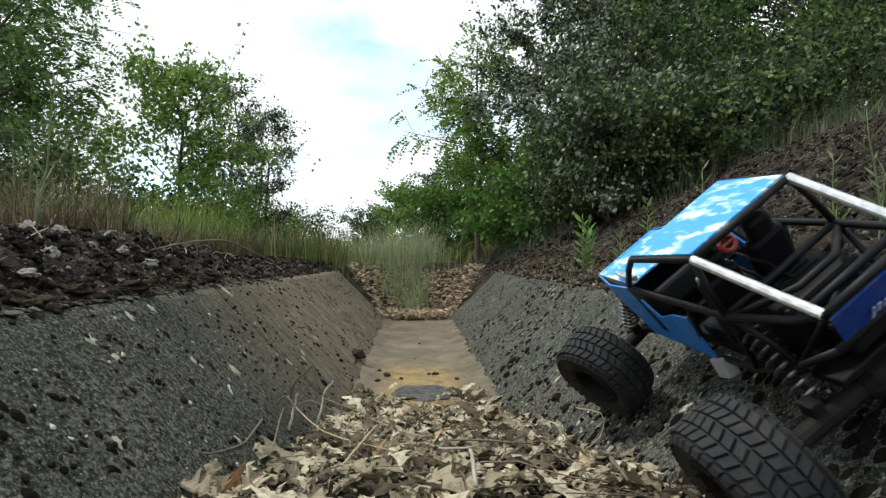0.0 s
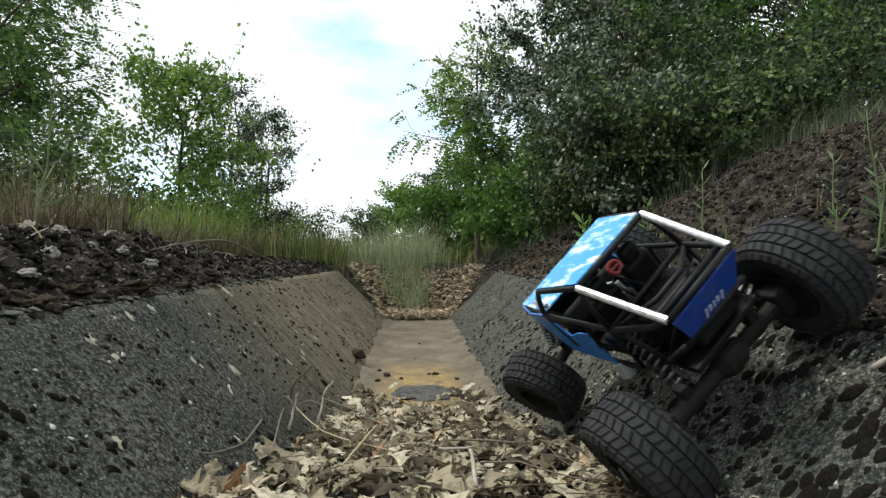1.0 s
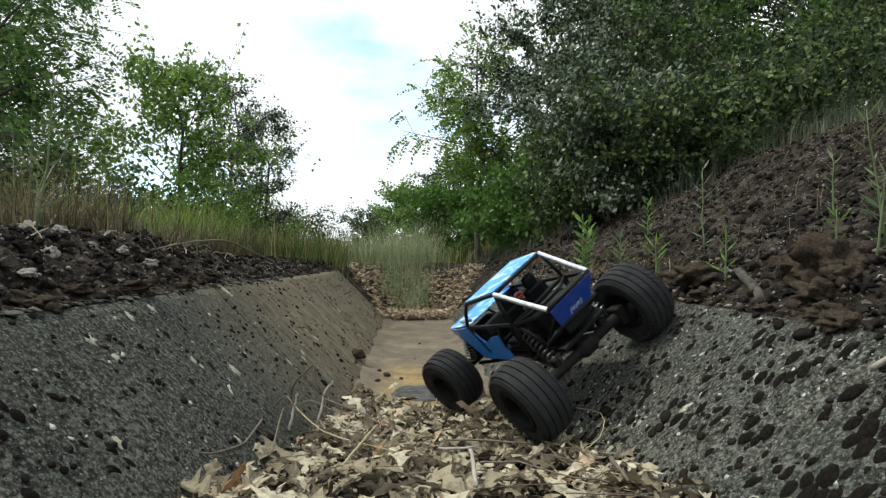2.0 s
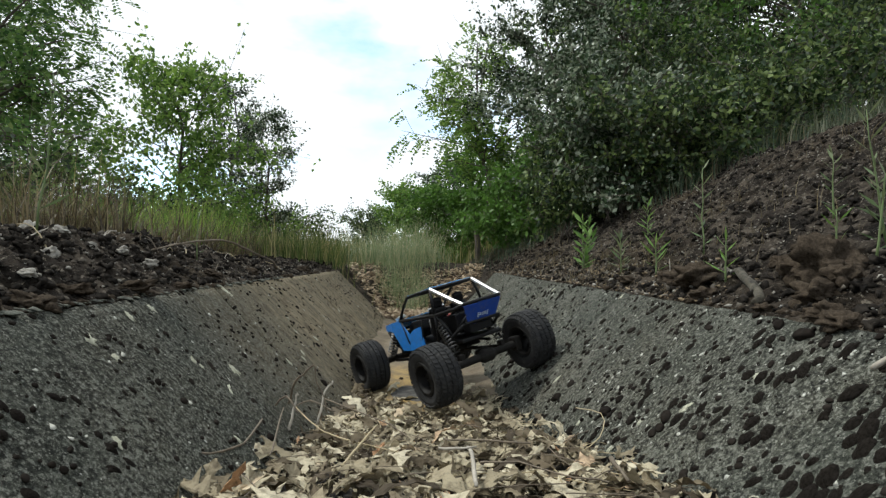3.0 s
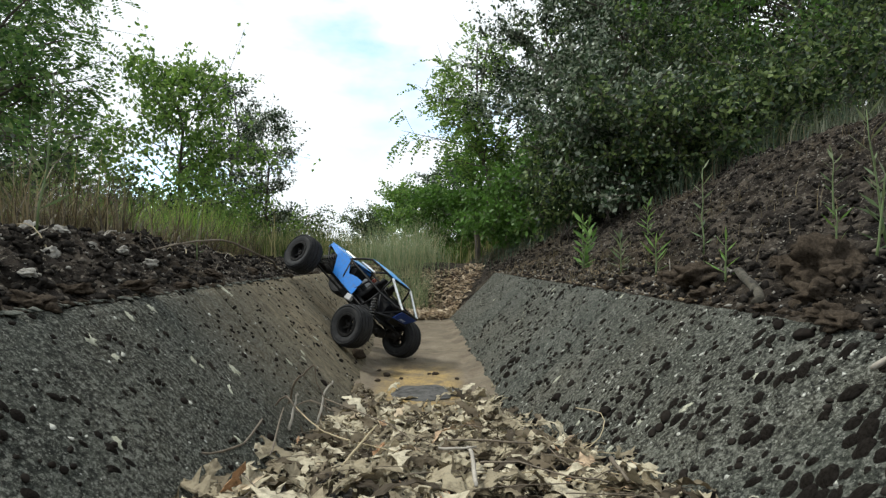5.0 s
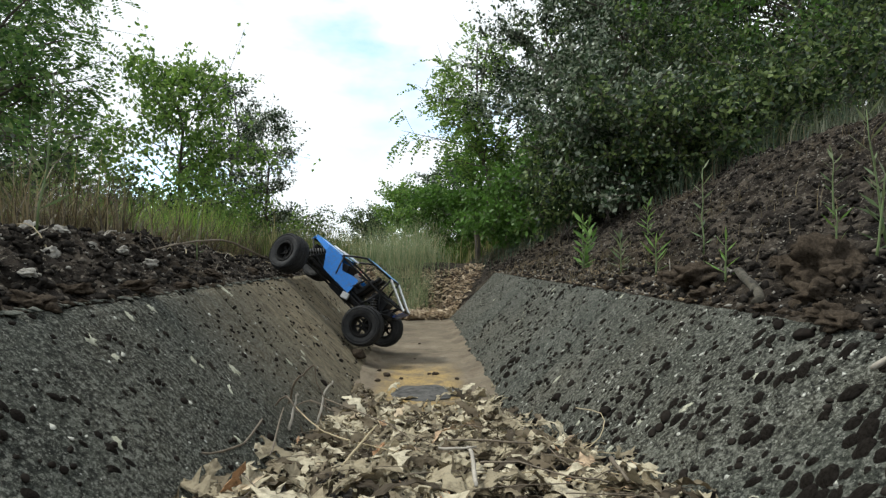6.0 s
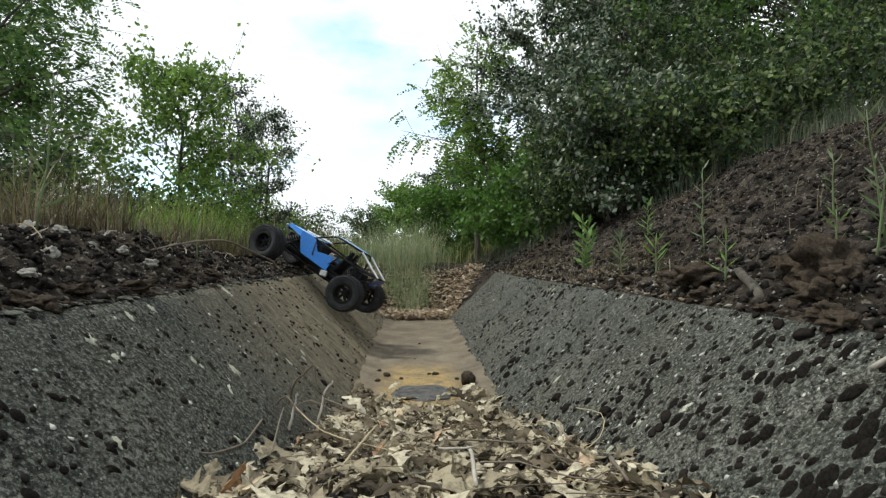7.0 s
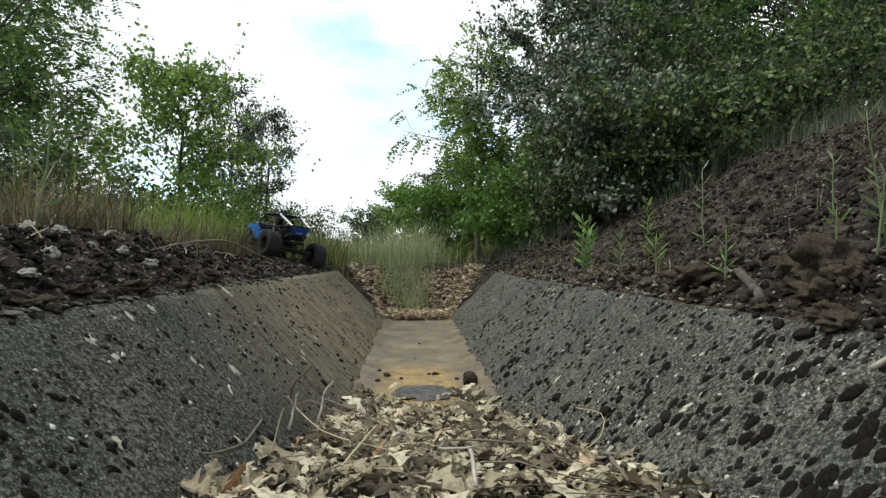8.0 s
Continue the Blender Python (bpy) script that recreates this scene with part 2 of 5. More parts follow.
def build_ground():
    xs = axis_steps(-1.3, 1.6, 0.011, 1.12, 900)
    xs = sorted(set(round(v, 4) for v in xs) | {RIM_L - 0.006, RIM_R + 0.006, -HALF, HALF})
    ys = axis_steps(0.3, 3.4, 0.014, 1.12, 900)
    verts = [(x, y, ground_z(x, y)) for y in ys for x in xs]
    nx = len(xs)
    i = np.arange(len(ys) - 1)[:, None] * nx + np.arange(nx - 1)[None, :]
    quads = np.stack([i, i + 1, i + nx + 1, i + nx], -1).reshape(-1, 4)
    ob = fast_mesh("ground", np.array(verts), quads, M_SOIL, quads=True, smooth=True)
    tagged(ob, "dark crumbly soil banks with stones beside the channel", "ground", kind="structure")


def slab_mesh(name, width, length, thick, seed, step=0.02):
    """A rough concrete slab lying in xy from 0..width, 0..length, top at z = 0, with a worn outline."""
    nx, ny = max(2, int(width / step)), max(2, int(length / step))
    verts, faces = [], []
    for j in range(ny + 1):
        for i in range(nx + 1):
            x, y = width * i / nx, length * j / ny
            e = min(x, y, width - x, length - y)
            z = 0.0025 * hn(x, y, 8, seed) + 0.0018 * hn(x, y, 35, seed + 3)
            z -= 0.004 * (1 - smooth(e / 0.014)) * (0.7 + 0.9 * hn(x, y, 30, seed + 5))
            verts.append((x, y, z))
    top = len(verts)
    idx = lambda i, j: j * (nx + 1) + i
    for j in range(ny):
        for i in range(nx):
            faces.append((idx(i, j), idx(i + 1, j), idx(i + 1, j + 1), idx(i, j + 1)))
    ring = [idx(i, 0) for i in range(nx)] + [idx(nx, j) for j in range(ny)] + [idx(i, ny) for i in range(nx, 0, -1)] + [idx(0, j) for j in range(ny, 0, -1)]
    for k in ring:
        verts.append((verts[k][0], verts[k][1], -thick))
    m = len(ring)
    for a in range(m):
        b = (a + 1) % m
        faces.append((ring[b], ring[a], top + a, top + b))
    faces.append(tuple(top + a for a in range(m - 1, -1, -1)))
    me = bpy.data.meshes.new(name)
    me.from_pydata(verts, [], faces)
    me.shade_smooth()
    return me


def build_channel():
    ch = empty("drainage_channel", "weathered grey concrete drainage channel with sloping slab sides", "channel", kind="structure")
    joints = [-1.5, -0.55, 0.3, 1.24, 2.2, END]
    for side, rim, zr in ((-1, RIM_L, Z_L), (1, RIM_R, Z_R)):
        run = abs(rim) - HALF
        width = math.hypot(run, zr)
        for k, (a, b) in enumerate(zip(joints, joints[1:])):
            me = slab_mesh("slab", width, b - a - 0.003, 0.05, k * 3.1 + side)
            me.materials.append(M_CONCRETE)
            ob = new("slab", me)
            ob.parent = ch
            ang = math.atan2(zr, run)
            if side > 0:
                ob.matrix_world = Matrix.Translation((HALF, a + 0.0015, 0)) @ Matrix.Rotation(-ang, 4, "Y")
            else:
                ob.matrix_world = Matrix.Translation((rim, a + 0.0015, zr)) @ Matrix.Rotation(ang, 4, "Y")
    for k, (a, b) in enumerate(zip(joints, joints[1:])):
        me = slab_mesh("floor_slab", HALF * 2 + 0.02, b - a - 0.002, 0.05, k * 2.3 + 40)
        me.materials.append(M_FLOOR)
        ob = new("floor_slab", me)
        ob.parent = ch
        ob.matrix_world = Matrix.Translation((-HALF - 0.01, a, 0.004))
        ob["label"] = "sandy silt-covered concrete floor slab"
    # silt that lies on the floor and feathers up both sides
    xs, ys = np.linspace(-0.215, 0.215, 60), np.linspace(1.1, END + 0.05, 190)
    verts = []
    for y in ys:
        for x in xs:
            edge = 0.138 + 0.025 * hn(0 if x < 0 else 5, y, 6, 6.0) + 0.02 * hn(x, y, 25, 8.0) + 0.012 * hn(x, y, 60, 3.0)
            z = 0.006 + 0.003 * hn(x, y, 14, 1.5) + 0.002 * hn(x, y, 45, 2.5) + 0.28 * max(0.0, abs(x) - edge)
            verts.append((x, y, z))
    nx = len(xs)
    i = np.arange(len(ys) - 1)[:, None] * nx + np.arange(nx - 1)[None, :]
    fast_mesh("silt", np.array(verts), np.stack([i, i + 1, i + nx + 1, i + nx], -1).reshape(-1, 4), M_FLOOR, ch, quads=True, smooth=True)["label"] = "pale sandy silt on the channel floor"


build_ground()
build_channel()

# ---------------------------------------------------------------- leaf litter, moss, stones
def heap(x, y):
    """Depth of the leaf litter in the channel."""
    k = smooth((y - 0.35) / 1.1)
    d = lerp(0.092, -0.004, k)
    return max(0.0, d + 0.012 * hn(x, y, 7, 3.0) * (1 - k * 0.6) + 0.02 * (abs(x) / 0.25) ** 2 * (1 - 0.7 * k) * (y < 1.5))


def wall_point(side, y, s):
    """A point on a sloping side, s = 0 at the floor and 1 at the rim, and its normal."""
    rim, zr = (RIM_L, Z_L) if side < 0 else (RIM_R, Z_R)
    x0 = HALF * side
    n = Vector((-zr * side, 0, abs(rim) - HALF)).normalized()
    return Vector((x0 + (rim - x0) * s, y, zr * s)), n


def oak_leaf(length, width, curl, fold, seed, stations=13):
    """Verts and faces of one crumpled leaf with rounded lobes along x, stalk at 0."""
    rng = random.Random(seed)
    v, f = [], []
    twist, lobes = rng.uniform(-0.6, 0.6), rng.choice((2.5, 3.0, 3.5))
    phase = {-1: rng.uniform(0, 6.3), 1: rng.uniform(0, 6.3)}
    torn = {-1: rng.uniform(0.55, 1.0), 1: rng.uniform(0.55, 1.0)}
    bow = rng.uniform(-0.35, 0.35)
    for i in range(stations):
        s = i / (stations - 1)
        env = math.sin(math.pi * (0.03 + 0.94 * s) ** 1.2) ** 0.8
        for u in (-1, -0.55, 0, 0.55, 1):
            sg = -1 if u < 0 else 1
            lobe = 0.62 + 0.38 * math.cos(2 * math.pi * lobes * s + phase[sg])
            w = width * env * (lobe * torn[sg] if abs(u) == 1 else 0.62 * torn[sg]) * rng.uniform(0.85, 1.12)
            y = w * sg * (1.0 if abs(u) == 1 else 0.62) if u else 0.0
            z = curl * length * math.sin(math.pi * s) + fold * (y / width) ** 2 * width * 1.2 + twist * y * s
            z += width * 0.13 * rng.uniform(-1, 1) * (0.4 + abs(u))
            v.append((length * s + abs(y) * 0.35, y + bow * length * s * s * 0.5, z))
    for i in range(stations - 1):
        for j in range(4):
            a = i * 5 + j
            f.append((a, a + 1, a + 6, a + 5))
    return v, f


def leaf_pose(x, y, z, rng, tilt=30):
    return pose(x, y, z, rng.gauss(0, tilt), rng.gauss(0, tilt * 0.8), rng.uniform(0, 360))


def build_litter():
    rng = random.Random(11)
    litter = empty("leaf_litter", "thick bed of dry curled brown oak leaves in the channel", "leaf litter", kind="stuff")
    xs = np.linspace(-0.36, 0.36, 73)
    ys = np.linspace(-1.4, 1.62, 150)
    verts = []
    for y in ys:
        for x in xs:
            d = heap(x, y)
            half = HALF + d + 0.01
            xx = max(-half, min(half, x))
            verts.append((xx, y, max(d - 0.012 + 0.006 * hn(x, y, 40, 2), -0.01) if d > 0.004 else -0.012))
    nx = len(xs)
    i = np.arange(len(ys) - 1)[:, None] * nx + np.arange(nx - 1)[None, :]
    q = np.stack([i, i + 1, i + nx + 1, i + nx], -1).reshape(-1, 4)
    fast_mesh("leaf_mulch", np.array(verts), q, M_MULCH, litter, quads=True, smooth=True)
    meshes = []
    for k in range(18):
        v, f = oak_leaf(rng.uniform(0.045, 0.085), rng.uniform(0.014, 0.024), rng.uniform(-0.12, 0.2), rng.uniform(-0.7, 0.9), k, 13)
        me = bpy.data.meshes.new("leaf")
        me.from_pydata(v, [], f)
        me.materials.append(M_DRY)
        me.shade_smooth()
        meshes.append(me)
    for k in range(300):
        y = 0.50 + 0.98 * rng.random() ** 1.1
        d0 = heap(0, y)
        x = rng.uniform(-1, 1) * (HALF + d0 + 0.02)
        z = max(heap(x, y), abs(x) - HALF) + rng.uniform(0.0, 0.01)
        if y > 1.36 and abs(x) < 0.07:
            y -= 0.25
        ob = new("leaf", rng.choice(meshes))
        ob.parent = litter
        ob.matrix_world = leaf_pose(x, y, z, rng, 15) @ Matrix.Scale(rng.uniform(0.7, 1.15), 4)
    allv, allf = [], []
    def scatter(n, place, tilt, lo, hi):
        for _ in range(n):
            x, y, z = place()
            v, f = oak_leaf(rng.uniform(lo, hi), rng.uniform(lo, hi) * 0.3, rng.uniform(-0.18, 0.25), rng.uniform(-0.9, 1.1), rng.random(), 11)
            m = leaf_pose(x, y, z, rng, tilt)
            b = len(allv)
            allv.extend(m @ Vector(p) for p in v)
            allf.extend(tuple(b + q for q in g) for g in f)
    def near():
        y = 0.3 + 1.17 * rng.random()
        d0 = heap(0, y)
        x = rng.uniform(-1, 1) * (HALF + d0 + 0.015)
        if y > 1.34 and abs(x) < 0.09:
            y -= 0.3
        return x, y, max(heap(x, y), abs(x) - HALF) + rng.uniform(-0.012, 0.008)
    def behind():
        y = rng.uniform(-1.2, 0.3)
        x = rng.uniform(-0.27, 0.27)
        return x, y, heap(x, y) + 0.004
    scatter(1500, near, 17, 0.03, 0.07)
    scatter(1700, near, 30, 0.008, 0.028)
    scatter(250, behind, 20, 0.05, 0.09)
    me_ob = mesh_ob("loose_leaves", allv, allf, M_DRY_ISLAND, litter)
    tagged(me_ob, kind="stuff")
    # the drift of leaves that closes the far end of the channel
    allv, allf = [], []
    def far():
        y = END - 0.02 + 0.95 * rng.random() ** 1.2
        half = HALF + 0.3 * smooth((y - END + 0.05) / 0.8)
        x = rng.uniform(-1, 1) * half
        return x, y, max(ground_z(x, y), 0.012) + rng.uniform(0.004, 0.026)
    scatter(2600, far, 20, 0.025, 0.055)
    drift = mesh_ob("leaf_drift", allv, allf, M_DRIFT)
    tagged(drift, "drift of pale dry leaves at the channel's overgrown end", "leaf drift", kind="stuff")


def blob_mesh(name, r, flat, rough, seed, material, sub=3):
    bm = bmesh.new()
    bmesh.ops.create_icosphere(bm, subdivisions=sub, radius=1)
    for v in bm.verts:
        p = v.co
        k = 1 + rough * noise.noise(p * 1.7 + Vector((seed, 0, 0))) + rough * 0.5 * noise.noise(p * 5 + Vector((0, seed, 0))) + rough * 0.22 * noise.noise(p * 13 + Vector((0, 0, seed)))
        v.co = Vector((p.x * k, p.y * k, p.z * k * flat)) * r
    me = bpy.data.meshes.new(name)
    bm.to_mesh(me)
    bm.free()
    me.shade_smooth()
    me.materials.append(material)
    return me


def facing(p, n, rng, s=1.0):
    """A pose at p with z along n, turned at random."""
    q = Vector(n).to_track_quat("Z", "Y").to_matrix().to_4x4()
    return Matrix.Translation(p) @ q @ Matrix.Rotation(rng.uniform(0, 6.28), 4, "Z") @ Matrix.Scale(s, 4)


def stuff_blobs(name, label, category, items, material, rough=0.3, sub=1, flat=0.7, sharp=False):
    """Many small lumps in one mesh: (place, normal, radius)."""
    rng = random.Random(len(items))
    base = [blob_mesh("lump", 1.0, flat, rough, k * 7.3, material, sub) for k in range(5)]
    vs = [np.array([v.co[:] for v in me.vertices]) for me in base]
    fs = [np.array([p.vertices[:] for p in me.polygons]) for me in base]
    av, af, off = [], [], 0
    for p, n, r in items:
        k = rng.randrange(5)
        m = facing(p, n, rng, r)
        sx = rng.uniform(0.6, 1.6)
        a = np.array(m)
        v = (vs[k] * (sx, 1, 1)) @ a[:3, :3].T + a[:3, 3]
        av.append(v)
        af.append(fs[k] + off)
        off += len(v)
    ob = fast_mesh(name, np.concatenate(av), np.concatenate(af), material, smooth=not sharp)
    for me in base:
        bpy.data.meshes.remove(me)
    return tagged(ob, label, category, kind="stuff")


def build_moss():
    rng = random.Random(5)
    meshes = [blob_mesh("moss_cushion", 1.0, 0.85, 0.2, k * 3.7, M_MOSS, 3) for k in range(7)]
    placed, small = [], []

    def put(side, y, s, r, near=0.8):
        p, n = wall_point(side, y, s)
        if any((p - q).length < (r + t) * near for q, t in placed):
            return False
        placed.append((p, r))
        if len(placed) > 300:                        # the rest is too small to tell apart
            small.append((p, n, r))
            return True
        ob = new("moss_cushion", rng.choice(meshes))
        tagged(ob, "dark round moss cushion growing on the concrete", "moss", group="moss on the concrete")
        down = n.cross(Vector((0, 1, 0)))
        m = Matrix((down, Vector((0, 1, 0)), n)).transposed().to_4x4()
        ob.matrix_world = Matrix.Translation(p - n * r * 0.3) @ m @ Matrix.Rotation(rng.gauss(0, 0.35) + rng.choice((0, math.pi)), 4, "Z") @ Matrix.Diagonal((r * rng.uniform(0.9, 1.7), r * rng.uniform(0.65, 1.0), r * rng.uniform(0.6, 1.0), 1))
        return True

    done = 0
    while done < 30:                                 # a dark mat of moss where the slab runs past the eye
        done += put(1, rng.uniform(0.41, 0.475), rng.uniform(0.3, 0.92), rng.uniform(0.007, 0.013), 0.5)
    for side, count, y0, y1, lo, hi, s0, s1 in ((1, 14, 0.40, 0.52, 0.007, 0.0105, 0.35, 1.0), (1, 95, 0.44, 0.9, 0.0045, 0.0095, 0.2, 0.94), (-1, 26, 0.40, 0.60, 0.0042, 0.0075, 0.48, 0.88), (-1, 12, 0.6, 1.1, 0.003, 0.006, 0.4, 0.95)):
        done = 0
        while done < count:
            done += put(side, rng.uniform(y0, y1), rng.uniform(s0, s1), rng.uniform(lo, hi))
    done = 0
    while done < 290:
        y = 0.36 + 1.9 * rng.random() ** 1.5
        s = rng.random()
        low = max(0.0, (heap(HALF, y) - 0.005) / 0.28)
        if s < low + 0.03:
            continue
        r = (0.0035 + 0.0065 * rng.random() ** 1.6) * (1.25 if s < 0.5 else 0.85) * (1.25 if y < 0.75 else 0.9)
        done += put(1, y, min(s, 0.985), r)
    done = 0
    while done < 70:
        y = 0.36 + 1.5 * rng.random() ** 1.7
        s = rng.random()
        if s < heap(-HALF, y) / 0.28 + 0.04:
            continue
        r = (0.0025 + 0.006 * rng.random() ** 2.0) * (1.1 if s < 0.45 else 0.7)
        done += put(-1, y, s, r)
    for side, n in ((1, 2600), (-1, 1500)):
        for _ in range(n):
            y = 0.35 + 2.8 * rng.random()
            s = rng.uniform(0.02, 0.99)
            p, nn = wall_point(side, y, s)
            small.append((p, nn, 0.001 + 0.0036 * rng.random() ** 2.6))
    stuff_blobs("moss_specks", "tiny dark moss tufts on the concrete sides", "moss", small, M_MOSS, 0.25, 2, 0.7)
    pale = []
    for side, n in ((1, 1700), (-1, 700)):
        for _ in range(n):
            p, nn = wall_point(side, 0.35 + 2.8 * rng.random() ** 1.2, rng.uniform(0.1, 0.98))
            pale.append((p, nn, 0.0008 + 0.0030 * rng.random() ** 3.5))
    stuff_blobs("lichen_specks", "pale lichen specks and exposed pebbles in the concrete", "lichen", pale, M_LICHEN, 1.0, 1, 0.18)
    patch = [blob_mesh("lichen_patch", 1.0, 0.12, 0.9, k * 5.1, M_LICHEN_PATCH, 3) for k in range(4)]
    spots = [(-1, y, s, r) for y, s, r in LICHEN] + [(rng.choice((-1, 1)), rng.uniform(0.5, 2.8), rng.uniform(0.3, 0.97), rng.uniform(0.003, 0.0065)) for _ in range(46)]
    for side, y, s, r in spots:
        p, nn = wall_point(side, y, s)
        ob = new("lichen_patch", rng.choice(patch))
        tagged(ob, "pale flat lichen patch on the concrete", "lichen", group="lichen on the concrete")
        q = Vector(nn).to_track_quat("Z", "Y").to_matrix().to_4x4()
        ob.matrix_world = Matrix.Translation(p) @ q @ Matrix.Rotation(rng.gauss(0, 0.3), 4, "Z") @ Matrix.Diagonal((r * 0.85, r * 1.35, r, 1))
    # brown moss rolls along the rims
    rolls = []
    for side, n in ((1, 240), (-1, 240)):
        for _ in range(n):
            y = 0.35 + 2.6 * rng.random()
            p, _n = wall_point(side, y, 1.0)
            d = abs(rng.gauss(0, 0.035))
            rolls.append(((p.x + side * d, y, p.z + 0.002), (0, 0, 1), 0.002 + 0.007 * rng.random() ** 3))
    edge = []
    for _ in range(700):
        y = 0.35 + 1.6 * rng.random()
        p, _n = wall_point(-1, y, 1.0)
        edge.append(((p.x - abs(rng.gauss(0, 0.02)), y, p.z - 0.001 + 0.004 * rng.random()), (0.3, 0, 1), 0.0015 + 0.0055 * rng.random() ** 2.5))
    stuff_blobs("rim_crumbs", "grey lichened crumbs along the broken slab edge", "concrete", edge, M_RIM_CRUMB, 0.9, 2, 0.25)
    stuff_blobs("moss_rolls", "brown moss tufts along the channel's rim", "moss", rolls, M_MOSS_BROWN, 0.8, 2, 0.75, True)


def build_soil_lumps():
    rng = random.Random(21)
    dark, grey, pale, crumbs = [], [], [], []
    for _ in range(12000):
        y = 0.25 + 3.6 * rng.random() ** 1.3
        x = RIM_L - 0.015 - 0.34 * rng.random() ** 0.9
        r = 0.0018 + 0.0055 * rng.random() ** 4
        z = ground_z(x, y)
        (pale if rng.random() < 0.3 and r < 0.0035 else grey if r < 0.0055 and rng.random() < 0.5 else dark).append(((x, y, z + r * 0.2), (rng.gauss(0, 0.3), rng.gauss(0, 0.3), 1), r))
    for _ in range(25000):
        y = 0.25 + 4.5 * rng.random() ** 1.2
        x = RIM_R + 0.01 + 1.5 * rng.random() ** 1.2
        r = 0.0016 + 0.0065 * rng.random() ** 4
        z = ground_z(x, y)
        (pale if rng.random() < (0.3 + 0.2 * (x > 0.9)) and r < 0.0035 else grey if r < 0.006 and rng.random() < 0.42 else dark).append(((x, y, z + r * 0.2), (rng.gauss(-0.4, 0.3), rng.gauss(0, 0.3), 1), r))
    for _ in range(2600):                            # dry litter gathered along the rim of the right slab
        y = 0.9 + 2.4 * rng.random()
        x = RIM_R + 0.004 + 0.16 * rng.random() ** 1.5
        r = 0.0014 + 0.0042 * rng.random() ** 3
        (crumbs if rng.random() < 0.75 else pale).append(((x, y, ground_z(x, y) + r * 0.3), (rng.gauss(0, 0.4), rng.gauss(0, 0.4), 1), r))
    stuff_blobs("litter_crumbs", "dry tan crumbs of leaf along the slab's rim", "leaf litter", crumbs, M_CRUMB, 1.2, 1, 0.5, True)
    stuff_blobs("soil_clods", "dark crumbly soil clods on the banks", "soil", dark, M_CLOD, 1.5, 2, 0.8, True)
    stuff_blobs("grey_clods", "dry grey soil clods on the banks", "soil", grey, M_GREY_CLOD, 1.5, 1, 0.8, True)
    stuff_blobs("gravel", "pale grey gravel in the dark soil", "gravel", pale, M_STONE, 0.9, 1, 0.7, True)
    # larger stones and mossy clods one by one
    for x, y, r, f, m, nm, lab, cat in STONES:
        me = blob_mesh(nm, r, f, 0.75 if nm == "moss_clod" else 0.6, x * 31 + y * 7, m, 4)
        ob = new(nm, me)
        ob.matrix_world = pose(x, y, ground_z(x, y) + r * f * 0.35, rng.gauss(0, 8), rng.gauss(0, 8), rng.uniform(0, 360))
        tagged(ob, lab, cat, group=cat + "s on the bank")


# ---------------------------------------------------------------- plants
def leaf_cloud(name, centres, along, size, aspect, material, parent, rng, fold=0.25):
    """Many small leaves: each a folded, pointed blade of four triangles."""
    n = len(centres)
    a = along / (np.linalg.norm(along, axis=1)[:, None] + 1e-9)
    b = np.cross(a, rng.normal(size=(n, 3)))
    b /= np.linalg.norm(b, axis=1)[:, None] + 1e-9
    c = np.cross(a, b)
    L = (size * rng.uniform(0.65, 1.25, n))[:, None]
    W = L * aspect * 0.5
    p0 = centres
    p1 = centres + a * L * 0.45 + b * W + c * W * fold
    p2 = centres + a * L
    p3 = centres + a * L * 0.45 - b * W + c * W * fold
    pm = centres + a * L * 0.5
    v = np.stack([p0, p1, p2, p3, pm], 1).reshape(-1, 3)
    k = np.arange(n)[:, None, None] * 5
    t = np.array([[0, 1, 4], [1, 2, 4], [2, 3, 4], [3, 0, 4]])[None]
    return fast_mesh(name, v, (k + t).reshape(-1, 3), material, parent)


